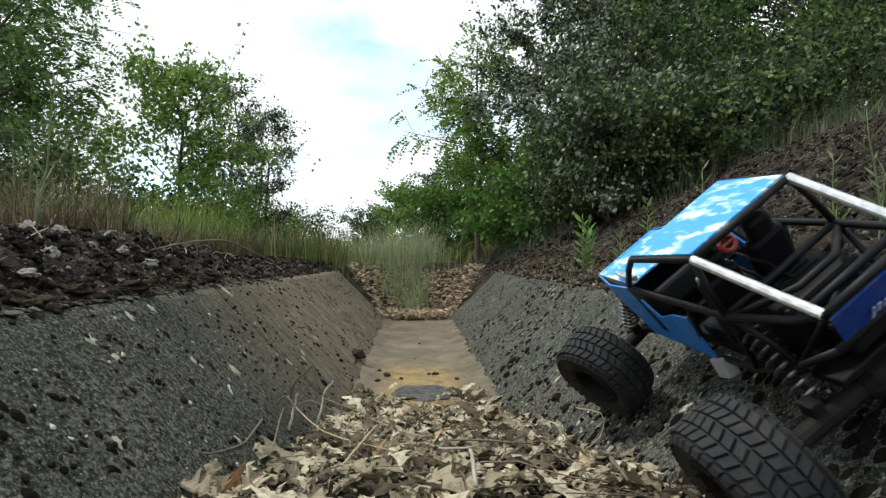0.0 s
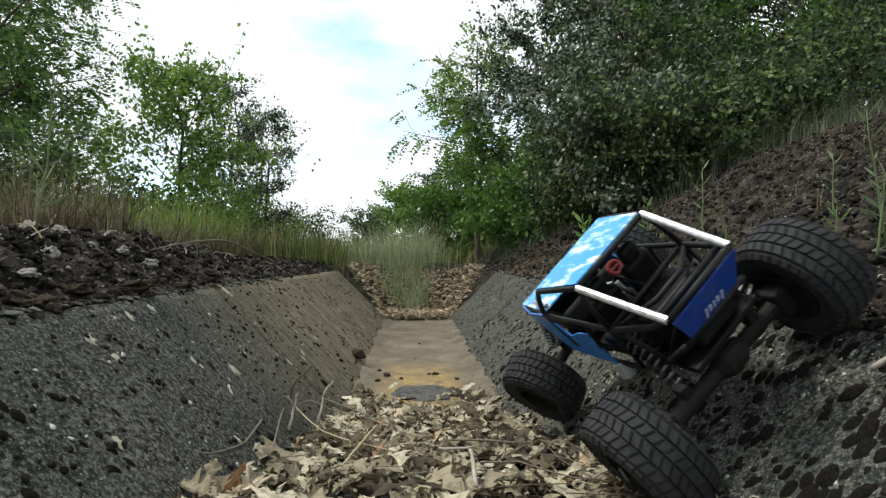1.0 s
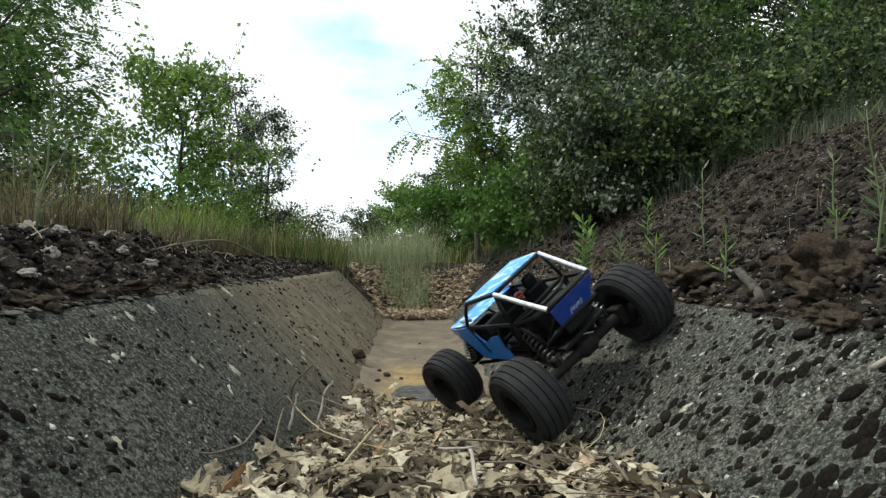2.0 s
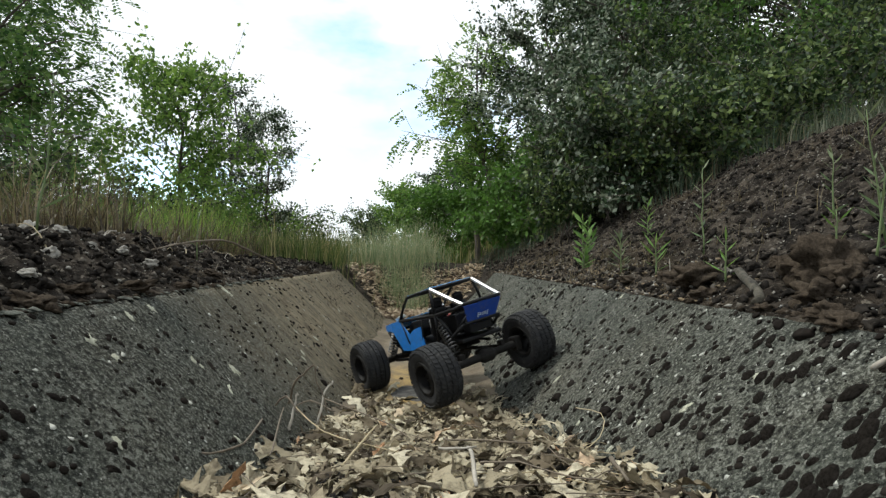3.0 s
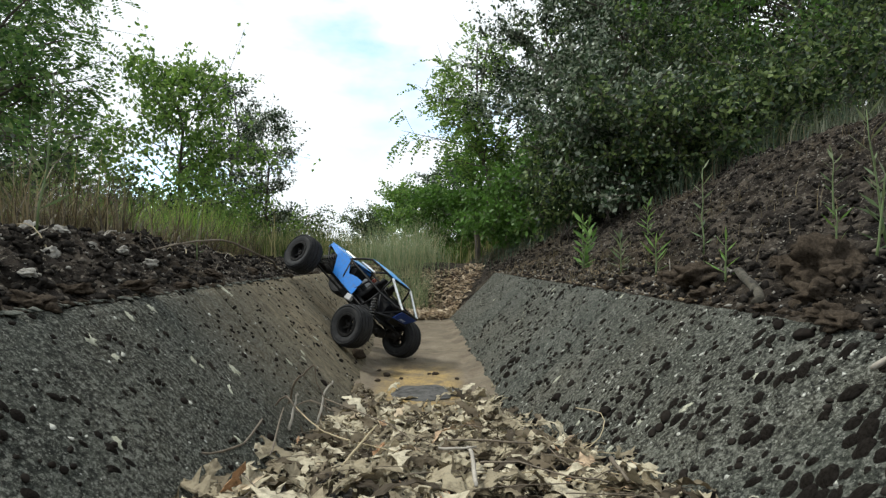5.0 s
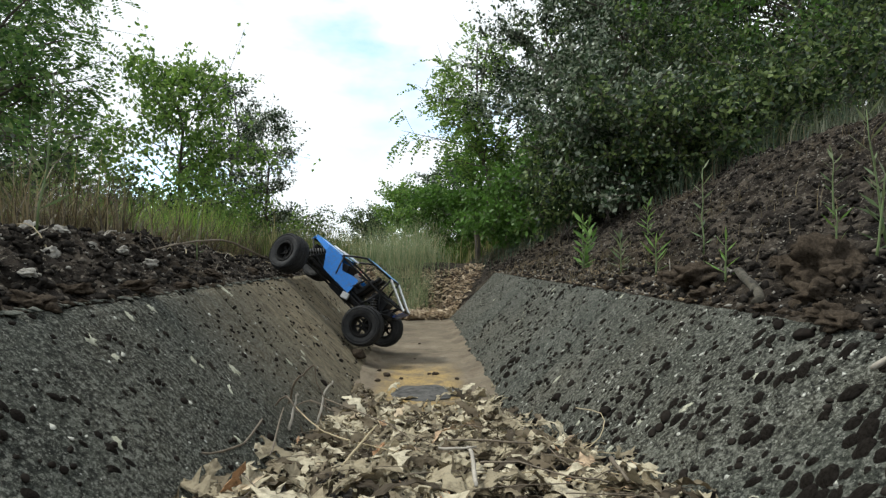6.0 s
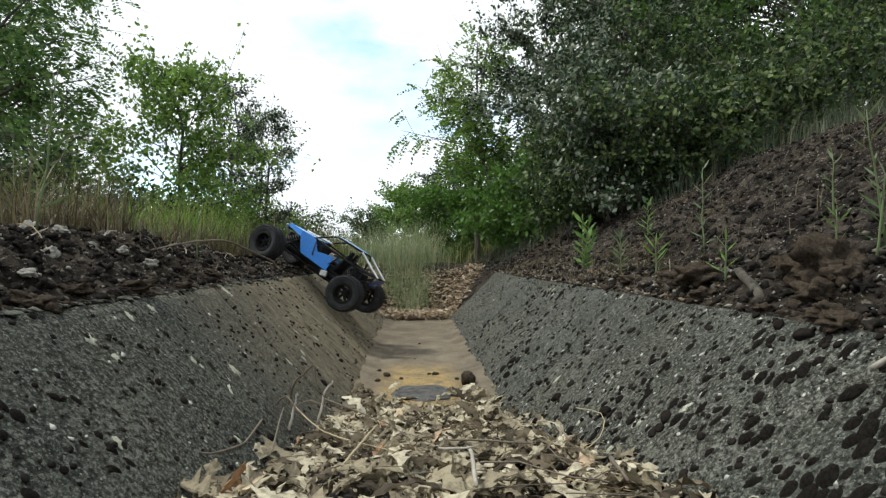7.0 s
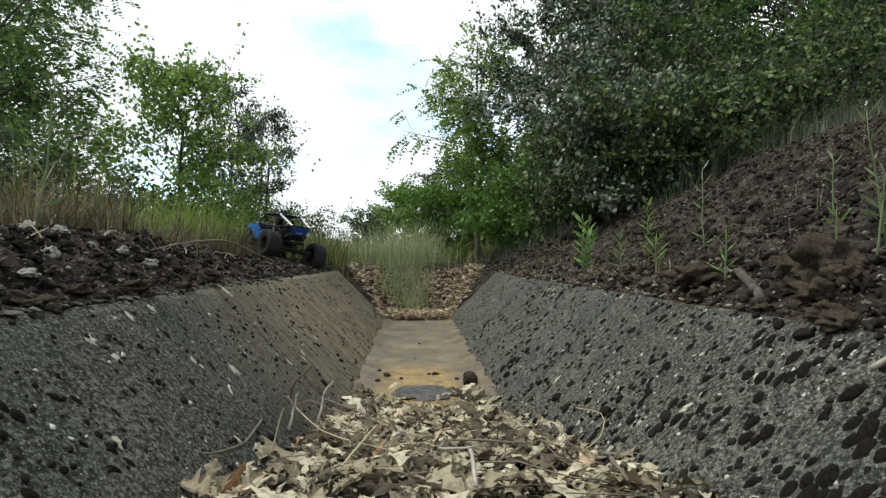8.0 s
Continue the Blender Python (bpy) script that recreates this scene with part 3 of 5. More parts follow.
def build_tree(kind, label, x, y, height, radius, leaf, count, material, seed, low=0.15, pinnate=False, limbs=1.0, lean=0.0, aspect=0.6, group="trees along the channel", droop=0.2):
    rng = np.random.default_rng(seed)
    z0 = ground_z(x, y) - 0.03
    tree = empty(kind, label, "tree" if kind == "tree" else "shrub", pose(x, y, z0), group)
    bm = bmesh.new()
    stems = 1 if kind == "tree" else 4
    twigs = []
    for st in range(stems):
        top = np.array([lean + rng.normal() * 0.08 * radius, rng.normal() * 0.1 * radius, height * rng.uniform(0.85, 0.97)])
        if stems > 1:
            top[:2] += rng.normal(size=2) * radius * 0.45
        base = np.array([0, 0, 0.0]) + (rng.normal(size=3) * (0.05, 0.05, 0) if stems > 1 else 0)
        wob = rng.normal(size=(7, 3)) * (0.03 * height ** 0.5, 0.03 * height ** 0.5, 0)
        path = [base + (top - base) * k / 6 + wob[k] * min(1, k) for k in range(7)]
        r0 = 0.013 * height / (1 if stems == 1 else 1.8)
        tube(bm, path, [r0 * (1 - 0.85 * k / 6) for k in range(7)], 7)
        nl = int(limbs * (34 if stems == 1 else 14) * (0.6 + 0.25 * height))
        for _ in range(nl):
            t = low + (0.98 - low) * rng.random()
            i = min(5, int(t * 6))
            s = path[i] + (path[i + 1] - path[i]) * (t * 6 - i)
            az = rng.uniform(0, 2 * math.pi)
            el = rng.uniform(0.1, 0.9)
            reach = radius * (0.35 + 0.9 * math.sin(math.pi * (0.12 + 0.8 * (t - low) / (1 - low))) ** 0.8) * rng.uniform(0.45, 1.1)
            d = np.array([math.cos(az) * math.cos(el), math.sin(az) * math.cos(el), math.sin(el)])
            mid = s + d * reach * 0.55
            end = s + d * reach + np.array([0, 0, -droop * reach * rng.random()])
            tube(bm, [s, mid, end], [r0 * 0.32 * (1.1 - t * 0.7), r0 * 0.2 * (1.1 - t * 0.7), 0.002], 5, caps=False)
            for _ in range(7):
                q = rng.uniform(0.25, 1.0)
                w = s + (mid - s) * q * 2 if q < 0.5 else mid + (end - mid) * (q * 2 - 1)
                dd = d * 0.5 + rng.normal(size=3) * 0.75
                dd[2] -= droop * 0.5
                tl = rng.uniform(0.12, 0.34) * radius
                tube(bm, [w, w + dd * tl], [0.0028, 0.0012], 3, caps=False)
                twigs.append((w, dd * tl))
    part("trunk", bm, M_BARK, tree, "slender grey-brown stem with branches")
    W = np.array([t[0] for t in twigs])
    D = np.array([t[1] for t in twigs])
    if pinnate:
        per = 13
        m = count // per
        k = rng.integers(0, len(W), m)
        root = W[k] + D[k] * rng.random((m, 1))
        ax = D[k] / (np.linalg.norm(D[k], axis=1)[:, None] + 1e-9) * 0.7 + rng.normal(size=(m, 3)) * 0.6
        ax[:, 2] -= 0.35
        ax /= np.linalg.norm(ax, axis=1)[:, None]
        side = np.cross(ax, np.array([0, 0, 1.0]) + rng.normal(size=(m, 3)) * 0.3)
        side /= np.linalg.norm(side, axis=1)[:, None]
        cs, al = [], []
        rl = leaf * 4.6
        for j in range(per):
            u = (j // 2 + 0.6) / (per / 2 + 0.4)
            sg = 1 if j % 2 else -1
            p = root + ax * rl * u + np.array([0, 0, -1.0]) * rl * 0.35 * u * u
            cs.append(p)
            al.append(side * sg + ax * 0.45 + rng.normal(size=(m, 3)) * 0.12)
        C, A = np.concatenate(cs), np.concatenate(al)
    else:
        k = rng.integers(0, len(W), count)
        C = W[k] + D[k] * rng.random((count, 1)) * 1.15 + rng.normal(size=(count, 3)) * leaf * 0.7
        A = D[k] / (np.linalg.norm(D[k], axis=1)[:, None] + 1e-9) * 0.5 + rng.normal(size=(count, 3))
        A[:, 2] -= 0.45
    C[:, 2] = np.maximum(C[:, 2], 0.04)
    leaf_cloud("crown", C, A, leaf, aspect, material, tree, rng)
    return tree


def grass_patch(name, label, n, place, h_lo, h_hi, width, material, seed, lean=0.5):
    """Blades of grass as bent, tapering strips in one mesh."""
    rng = np.random.default_rng(seed)
    pts = np.array([place(rng) for _ in range(n)])
    h = rng.uniform(h_lo, h_hi, n) * rng.uniform(0.6, 1.0, n)
    az = rng.uniform(0, 2 * math.pi, n)
    bend = np.abs(rng.normal(0, lean, n)) + 0.05
    d = np.stack([np.cos(az), np.sin(az), np.zeros(n)], 1)
    b = np.stack([-np.sin(az), np.cos(az), np.zeros(n)], 1)
    w = width * rng.uniform(0.6, 1.3, n)
    rows = []
    for s in (0.0, 0.35, 0.7, 1.0):
        c = pts + d * (h * bend * s * s)[:, None] + np.array([0, 0, 1.0]) * (h * s * (1 - 0.25 * bend * s))[:, None]
        ww = (w * (1 - 0.92 * s) * 0.5)[:, None]
        rows += [c - b * ww, c + b * ww]
    v = np.stack(rows, 1).reshape(-1, 3)
    k = np.arange(n)[:, None, None] * 8
    q = np.array([[0, 1, 3, 2], [2, 3, 5, 4], [4, 5, 7, 6]])[None]
    ob = fast_mesh(name, v, (k + q).reshape(-1, 4), material, quads=True)
    return tagged(ob, label, "grass", kind="stuff")


def build_weed(x, y, height, n_leaves, leaf_len, seed, label, material, width=0.22, lean=(0, 0)):
    rng = np.random.default_rng(seed)
    weed = empty("weed", label, "weed", pose(x, y, ground_z(x, y) - 0.005), "weeds on the bank")
    bm = bmesh.new()
    stems = 3 if n_leaves > 30 else 1
    C, A = [], []
    for s in range(stems):
        tip = np.array([lean[0] + rng.normal() * 0.2 * height * (stems > 1), lean[1] + rng.normal() * 0.2 * height * (stems > 1), height * (1 if s == 0 else rng.uniform(0.6, 0.9))])
        path = [tip * k / 5 + rng.normal(size=3) * 0.008 * height * (k > 0) for k in range(6)]
        tube(bm, path, [0.002 * (1 - 0.14 * k) for k in range(6)], 6)
        for j in range(n_leaves // stems):
            u = 0.12 + 0.88 * (j + rng.random() * 0.5) / (n_leaves / stems)
            i = min(4, int(u * 5))
            C.append(path[i] + (path[i + 1] - path[i]) * (u * 5 - i))
            az = j * 2.4 + rng.normal() * 0.3
            A.append(np.array([math.cos(az), math.sin(az), 0.35 + 1.0 * u]))
    part("stem", bm, M_STEM, weed, smooth=True)
    leaf_cloud("leaves", np.array(C), np.array(A), leaf_len, width, material, weed, rng, 0.3)
    return weed


def stick(name, label, pts, r0, r1, material, group="twigs on the ground"):
    """A dead twig through pts, with a smooth bend and a slight kink."""
    P = [Vector(p) for p in pts]
    out = []
    n = 5
    for i in range(len(P) - 1):
        a, b, c, d = P[max(0, i - 1)], P[i], P[i + 1], P[min(len(P) - 1, i + 2)]
        for k in range(n):
            t = k / n
            out.append(0.5 * ((2 * b) + (c - a) * t + (2 * a - 5 * b + 4 * c - d) * t * t + (3 * b - a - 3 * c + d) * t ** 3))
    out.append(P[-1])
    out = out[:1] + out[1:-1:2] + out[-1:]
    m = len(out) - 1
    bm = bmesh.new()
    rng = random.Random(len(pts) + int(P[0].x * 1000))
    tube(bm, [p + Vector((rng.gauss(0, r0 * 0.4), rng.gauss(0, r0 * 0.4), rng.gauss(0, r0 * 0.4))) for p in out], [(r0 + (r1 - r0) * k / m) * rng.uniform(0.75, 1.05) for k in range(m + 1)], 7)
    me = bpy.data.meshes.new(name)
    bm.to_mesh(me)
    bm.free()
    me.shade_smooth()
    me.materials.append(material)
    return tagged(new(name, me), label, name.replace("_", " "), group)

# ---------------------------------------------------------------- materials of the land
def mat_dry(island):
    n = Nodes("dry_leaf_heap" if island else "dry_leaf")
    col = n.ramp(n.random(island), [(0.0, (0.03, 0.023, 0.016)), (0.2, (0.14, 0.112, 0.072)), (0.55, (0.36, 0.312, 0.21)), (0.96, (0.62, 0.56, 0.41)), (1.0, (0.4, 0.2, 0.09))])
    col = n.mix(n.ramp(n.noise(75, 5, 0.7), [(0.48, 0.0), (0.66, 0.6)]), col, (0.09, 0.068, 0.044))
    col = n.mix(n.ramp(n.noise(320, 3, 0.7), [(0.58, 0.0), (0.7, 0.5)]), col, (0.05, 0.038, 0.025))
    n.bump(n.noise(200, 4, 0.65), 0.7, 0.002)
    return n.done(col, 0.75, spec=0.2, trans=0.1)


def mat_moss(name, a, b):
    n = Nodes(name)
    col = n.ramp(n.noise(3.0 if name == "moss" else 220, 5, 0.7), [(0.3, a), (0.7, b)])
    n.bump(n.noise(9.0 if name == "moss" else 350, 4, 0.75), 0.6, 0.06 if name == "moss" else 0.003)
    return n.done(col, 1.0, spec=0.05)


M_DRY, M_DRY_ISLAND = mat_dry(False), mat_dry(True)
# Drift leaves lightened in colour to make up for the shade in their dip.
M_DRIFT = mat_leaf("drifted_leaves", (0.10, 0.062, 0.036), (0.42, 0.325, 0.215), (0.74, 0.62, 0.45), 0.15, 0.7)
# Mulch kept near-black so the shade in the leaf gaps is in its colour.
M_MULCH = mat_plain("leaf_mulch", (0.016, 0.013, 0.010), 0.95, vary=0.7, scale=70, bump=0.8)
M_MOSS = mat_moss("moss", (0.007, 0.006, 0.0052), (0.032, 0.027, 0.0225))
M_MOSS_BROWN = mat_moss("brown_moss", (0.015, 0.0115, 0.0085), (0.085, 0.067, 0.049))
M_LICHEN = mat_plain("lichen", (0.42, 0.42, 0.37), 0.9, vary=0.3, scale=300)
M_RIM_CRUMB = mat_plain("rim_concrete", (0.085, 0.09, 0.072), 0.95, vary=0.7, scale=120, bump=0.6)
M_CRUMB = mat_plain("dry_crumbs", (0.2, 0.155, 0.10), 0.95, vary=0.7, scale=60, spec=0.1, bump=0.5)
M_CLOD = mat_plain("soil_clod", (0.019, 0.0163, 0.0135), 0.97, vary=0.9, scale=60, spec=0.1, bump=0.6)
M_STONE = mat_plain("pale_stone", (0.26, 0.245, 0.21), 0.85, vary=0.5, scale=90, bump=0.4)
M_ASPHALT = mat_plain("dark_slate", (0.065, 0.063, 0.058), 0.95, vary=0.7, scale=5, bump=0.5)
M_GREY_CLOD = mat_plain("dry_clod", (0.105, 0.092, 0.075), 0.97, vary=0.6, scale=70, spec=0.1, bump=0.6)
M_LICHEN_PATCH = mat_plain("lichen_crust", (0.38, 0.38, 0.29), 0.95, vary=0.4, scale=3, bump=0.5)
M_STEM = mat_plain("green_stem", (0.12, 0.17, 0.06), 0.6, vary=0.3)
M_TWIG = mat_plain("dead_twig", (0.14, 0.112, 0.08), 0.8, vary=0.4, scale=80, bump=0.4)
M_PALE_TWIG = mat_plain("bleached_twig", (0.33, 0.30, 0.25), 0.75, vary=0.3, scale=80, bump=0.3)
M_ROOT = mat_plain("lichened_root", (0.065, 0.058, 0.042), 0.95, vary=0.95, scale=55, bump=0.8)
M_STRAW = mat_plain("straw", (0.40, 0.33, 0.2), 0.7, vary=0.25, scale=60)
M_LOCUST = mat_leaf("locust_leaves", (0.05, 0.115, 0.032), (0.11, 0.205, 0.05), (0.21, 0.32, 0.09), 0.45)
M_ALDER = mat_leaf("alder_leaves", (0.07, 0.145, 0.032), (0.16, 0.27, 0.05), (0.27, 0.40, 0.09), 0.5)
# Near-black and pale tones paint shaded gaps and lit leaves into the crowns.
M_POPLAR = mat_leaf("poplar_leaves", (0.012, 0.027, 0.011), (0.05, 0.085, 0.034), (0.36, 0.40, 0.30), 0.25, 0.36)
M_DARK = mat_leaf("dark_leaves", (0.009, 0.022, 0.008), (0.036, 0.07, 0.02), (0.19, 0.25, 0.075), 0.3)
M_BRIGHT = mat_leaf("bright_leaves", (0.05, 0.11, 0.02), (0.09, 0.19, 0.03), (0.14, 0.26, 0.05), 0.4)
M_GRASS = mat_leaf("grass_blades", (0.035, 0.07, 0.014), (0.115, 0.16, 0.034), (0.36, 0.31, 0.15), 0.4)
M_GRASS_BLUE = mat_leaf("blue_grass_blades", (0.13, 0.20, 0.10), (0.24, 0.30, 0.15), (0.5, 0.45, 0.27), 0.4)
M_GRASS_DRY = mat_leaf("dry_grass_blades", (0.03, 0.023, 0.013), (0.085, 0.066, 0.034), (0.23, 0.185, 0.10), 0.25)
M_GRASS_VIVID = mat_leaf("vivid_grass_blades", (0.09, 0.19, 0.02), (0.18, 0.33, 0.04), (0.38, 0.46, 0.11), 0.5)
M_GRASS_PALE = mat_leaf("pale_grass_blades", (0.05, 0.065, 0.035), (0.10, 0.115, 0.07), (0.17, 0.175, 0.11), 0.25)
# Grass under the bushes carries their shade in a darker blade colour.
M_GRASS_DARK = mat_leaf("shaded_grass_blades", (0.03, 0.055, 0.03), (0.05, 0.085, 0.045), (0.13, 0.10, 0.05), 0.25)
M_WEED = mat_leaf("weed_leaves", (0.08, 0.16, 0.04), (0.13, 0.24, 0.05), (0.2, 0.32, 0.08), 0.35)
M_WEED_GREY = mat_leaf("grey_weed_leaves", (0.07, 0.11, 0.05), (0.10, 0.15, 0.065), (0.18, 0.21, 0.10), 0.3)

LICHEN = [(0.975, 0.56, 0.010), (0.892, 0.48, 0.012), (0.914, 0.94, 0.006), (1.286, 0.94, 0.012), (0.710, 0.87, 0.008), (0.836, 0.92, 0.006), (1.584, 0.45, 0.007), (1.410, 0.72, 0.006), (0.883, 0.67, 0.005)]
STONE_PALE = ("stone", "pale rough stone lying on the soil bank", "stone")
CLOD = ("moss_clod", "dark brown mossy clod on the channel's rim", "moss clod")
STONES = [
    (-0.632, 1.00, 0.013, 0.6, M_STONE, *STONE_PALE), (-0.59, 1.02, 0.011, 0.7, M_STONE, *STONE_PALE), (-0.579, 1.10, 0.011, 0.8, M_STONE, *STONE_PALE),
    (-0.553, 1.16, 0.013, 0.8, M_STONE, *STONE_PALE), (-0.68, 1.00, 0.015, 0.9, M_STONE, *STONE_PALE), (-0.525, 0.76, 0.010, 0.6, M_STONE, *STONE_PALE),
    (0.505, 0.99, 0.020, 0.7, M_MOSS_BROWN, *CLOD), (0.56, 0.82, 0.024, 0.8, M_MOSS_BROWN, *CLOD), (0.462, 0.64, 0.020, 0.6, M_MOSS_BROWN, *CLOD),
    (0.458, 0.75, 0.014, 0.5, M_MOSS_BROWN, *CLOD), (0.55, 1.22, 0.024, 0.6, M_MOSS_BROWN, *CLOD), (0.60, 0.92, 0.018, 0.7, M_MOSS_BROWN, *CLOD),
    (0.53, 0.70, 0.020, 0.7, M_MOSS_BROWN, *CLOD), (-0.49, 0.80, 0.02, 0.5, M_MOSS_BROWN, *CLOD), (-0.50, 1.35, 0.024, 0.4, M_MOSS_BROWN, *CLOD),
    (-0.49, 0.62, 0.022, 0.6, M_MOSS_BROWN, *CLOD), (-0.52, 1.72, 0.026, 0.5, M_MOSS_BROWN, *CLOD), (-0.50, 2.42, 0.03, 0.5, M_MOSS_BROWN, *CLOD),
    (0.490, 1.00, 0.036, 0.55, M_MOSS_BROWN, *CLOD), (0.465, 0.93, 0.022, 0.5, M_MOSS_BROWN, *CLOD), (0.560, 0.78, 0.044, 0.75, M_MOSS_BROWN, *CLOD),
    (0.500, 0.70, 0.030, 0.6, M_MOSS_BROWN, *CLOD), (0.449, 0.60, 0.022, 0.45, M_MOSS_BROWN, *CLOD), (0.505, 1.12, 0.024, 0.5, M_MOSS_BROWN, *CLOD),
    (0.620, 0.86, 0.030, 0.7, M_MOSS_BROWN, *CLOD), (0.480, 1.30, 0.020, 0.45, M_MOSS_BROWN, *CLOD),
    (-0.485, 0.95, 0.026, 0.4, M_MOSS_BROWN, *CLOD), (-0.478, 1.12, 0.022, 0.35, M_MOSS_BROWN, *CLOD), (-0.480, 0.70, 0.024, 0.4, M_MOSS_BROWN, *CLOD),
    (-0.585, 0.90, 0.014, 0.8, M_STONE, *STONE_PALE), (-0.64, 1.15, 0.012, 0.7, M_STONE, *STONE_PALE),
]
build_litter()
build_moss()
build_soil_lumps()

# the dark hump of slate between the leaves and the sand, and crumbs on the sand
me = blob_mesh("slate_lump", 1.0, 1.0, 0.25, 4.2, M_ASPHALT, 4)
hump = new("slate_lump", me)
hump.matrix_world = pose(0.005, 1.45, 0.0, 0, 0, 8) @ Matrix.Diagonal((0.10, 0.09, 0.017, 1))
tagged(hump, "flat dark slate lump half buried in leaves", "stone")
for x, y, r in ((0.04, 1.685, 0.010), (0.022, 1.69, 0.006), (-0.103, 1.676, 0.011), (-0.06, 1.63, 0.006), (-0.13, 1.75, 0.007), (0.10, 1.62, 0.006), (-0.125, 1.60, 0.009), (-0.02, 1.95, 0.004), (0.0, 2.3, 0.006)):
    o = new("soil_crumb", blob_mesh("soil_crumb", r, 0.6, 0.5, x * 50, M_MOSS_BROWN, 2))
    o.location = (x, y, 0.006 + r * 0.3)
    tagged(o, "brown crumb of moss on the sandy floor", "moss crumb", group="crumbs on the channel floor")

# twigs and straws
TW = ("twig", "dead grey-brown twig lying on the leaves")
PT = ("twig", "bleached pale twig lying on the leaves")
ST = ("straw", "dry straw-coloured stalk across the leaf litter")
for (nm, lab), pts, r0, r1, m in (
    (TW, [(-0.245, 1.020, 0.095), (-0.231, 1.000, 0.135), (-0.211, 0.980, 0.155), (-0.190, 0.960, 0.172)], 0.0027, 0.0019, M_TWIG),
    (TW, [(-0.190, 0.961, 0.170), (-0.187, 0.966, 0.142), (-0.176, 0.970, 0.118), (-0.172, 0.972, 0.09)], 0.0016, 0.0011, M_TWIG),
    (PT, [(-0.165, 1.000, 0.136), (-0.175, 0.980, 0.123), (-0.178, 0.960, 0.105), (-0.184, 0.95, 0.075)], 0.0018, 0.0023, M_PALE_TWIG),
    (PT, [(-0.220, 0.970, 0.122), (-0.223, 0.955, 0.100), (-0.226, 0.94, 0.07)], 0.0028, 0.0022, M_PALE_TWIG),
    (TW, [(-0.235, 1.03, 0.085), (-0.205, 1.01, 0.10), (-0.16, 0.99, 0.085)], 0.0018, 0.0013, M_TWIG),
    (TW, [(-0.265, 0.99, 0.095), (-0.24, 0.97, 0.118), (-0.215, 0.95, 0.095)], 0.002, 0.0016, M_TWIG),
    (ST, [(-0.215, 1.20, 0.06), (-0.155, 1.13, 0.055), (-0.078, 1.047, 0.052), (-0.028, 0.871, 0.074)], 0.0017, 0.0012, M_TWIG),
    (ST, [(-0.250, 1.06, 0.085), (-0.168, 0.915, 0.074), (-0.093, 0.821, 0.083), (-0.037, 0.776, 0.086)], 0.0015, 0.001, M_STRAW),
    (PT, [(-0.085, 0.960, 0.072), (-0.096, 0.792, 0.094), (-0.105, 0.658, 0.112)], 0.0019, 0.0017, M_STRAW),
    (TW, [(-0.250, 1.00, 0.090), (-0.207, 0.755, 0.112), (-0.191, 0.674, 0.120)], 0.0016, 0.001, M_TWIG),
    (TW, [(-0.275, 1.01, 0.095), (-0.253, 0.814, 0.100), (-0.254, 0.720, 0.112), (-0.275, 0.687, 0.118)], 0.002, 0.0013, M_TWIG),
    (PT, [(0.049, 0.759, 0.095), (0.048, 0.672, 0.107), (0.041, 0.587, 0.116)], 0.0032, 0.0026, M_PALE_TWIG),
    (PT, [(0.01, 0.745, 0.100), (0.06, 0.738, 0.104)], 0.0022, 0.0016, M_PALE_TWIG),
    (TW, [(0.057, 0.678, 0.105), (0.102, 0.668, 0.108), (0.139, 0.603, 0.117), (0.177, 0.570, 0.122)], 0.0016, 0.001, M_TWIG),
    (ST, [(0.020, 0.837, 0.082), (0.084, 0.808, 0.090), (0.138, 0.778, 0.095)], 0.0016, 0.0011, M_TWIG),
    (ST, [(0.25, 0.94, 0.10), (0.265, 0.86, 0.112), (0.233, 0.76, 0.112), (0.186, 0.69, 0.114)], 0.0009, 0.0007, M_STRAW),
    (TW, [(0.197, 0.627, 0.124), (0.192, 0.555, 0.128)], 0.003, 0.002, M_TWIG),
    (TW, [(-0.6, 1.254, 0.37), (-0.56, 1.425, 0.395), (-0.54, 1.595, 0.40), (-0.53, 1.8, 0.372), (-0.515, 1.98, 0.345), (-0.51, 2.03, 0.315)], 0.002, 0.0045, M_TWIG),
    (PT, [(0.60, 1.13, 0.345), (0.565, 1.02, 0.326), (0.53, 0.93, 0.328), (0.50, 0.85, 0.312), (0.475, 0.79, 0.286)], 0.006, 0.0085, M_ROOT),
    (PT, [(0.40, 0.50, 0.248), (0.425, 0.48, 0.272), (0.455, 0.47, 0.296)], 0.003, 0.002, M_PALE_TWIG),
    (PT, [(0.50, 1.13, 0.30), (0.495, 1.12, 0.35)], 0.0016, 0.001, M_PALE_TWIG),
):
    stick(nm, lab, pts, r0, r1, m)
rng = random.Random(77)
for k in range(70):                                  # scattered thin stalks
    y = rng.uniform(0.55, 1.3)
    x = rng.uniform(-0.2, 0.2)
    a, l = rng.uniform(0, 6.28), rng.uniform(0.03, 0.15)
    z = heap(x, y) + 0.018
    stick("straw", ST[1], [(x, y, z), (x + l * math.cos(a) * 0.5, y + l * math.sin(a) * 0.5, z + 0.001), (x + l * math.cos(a), y + l * math.sin(a), heap(x, y + l * math.sin(a)) + 0.016)],
          0.0008, 0.0005, rng.choice((M_STRAW, M_TWIG, M_TWIG)))
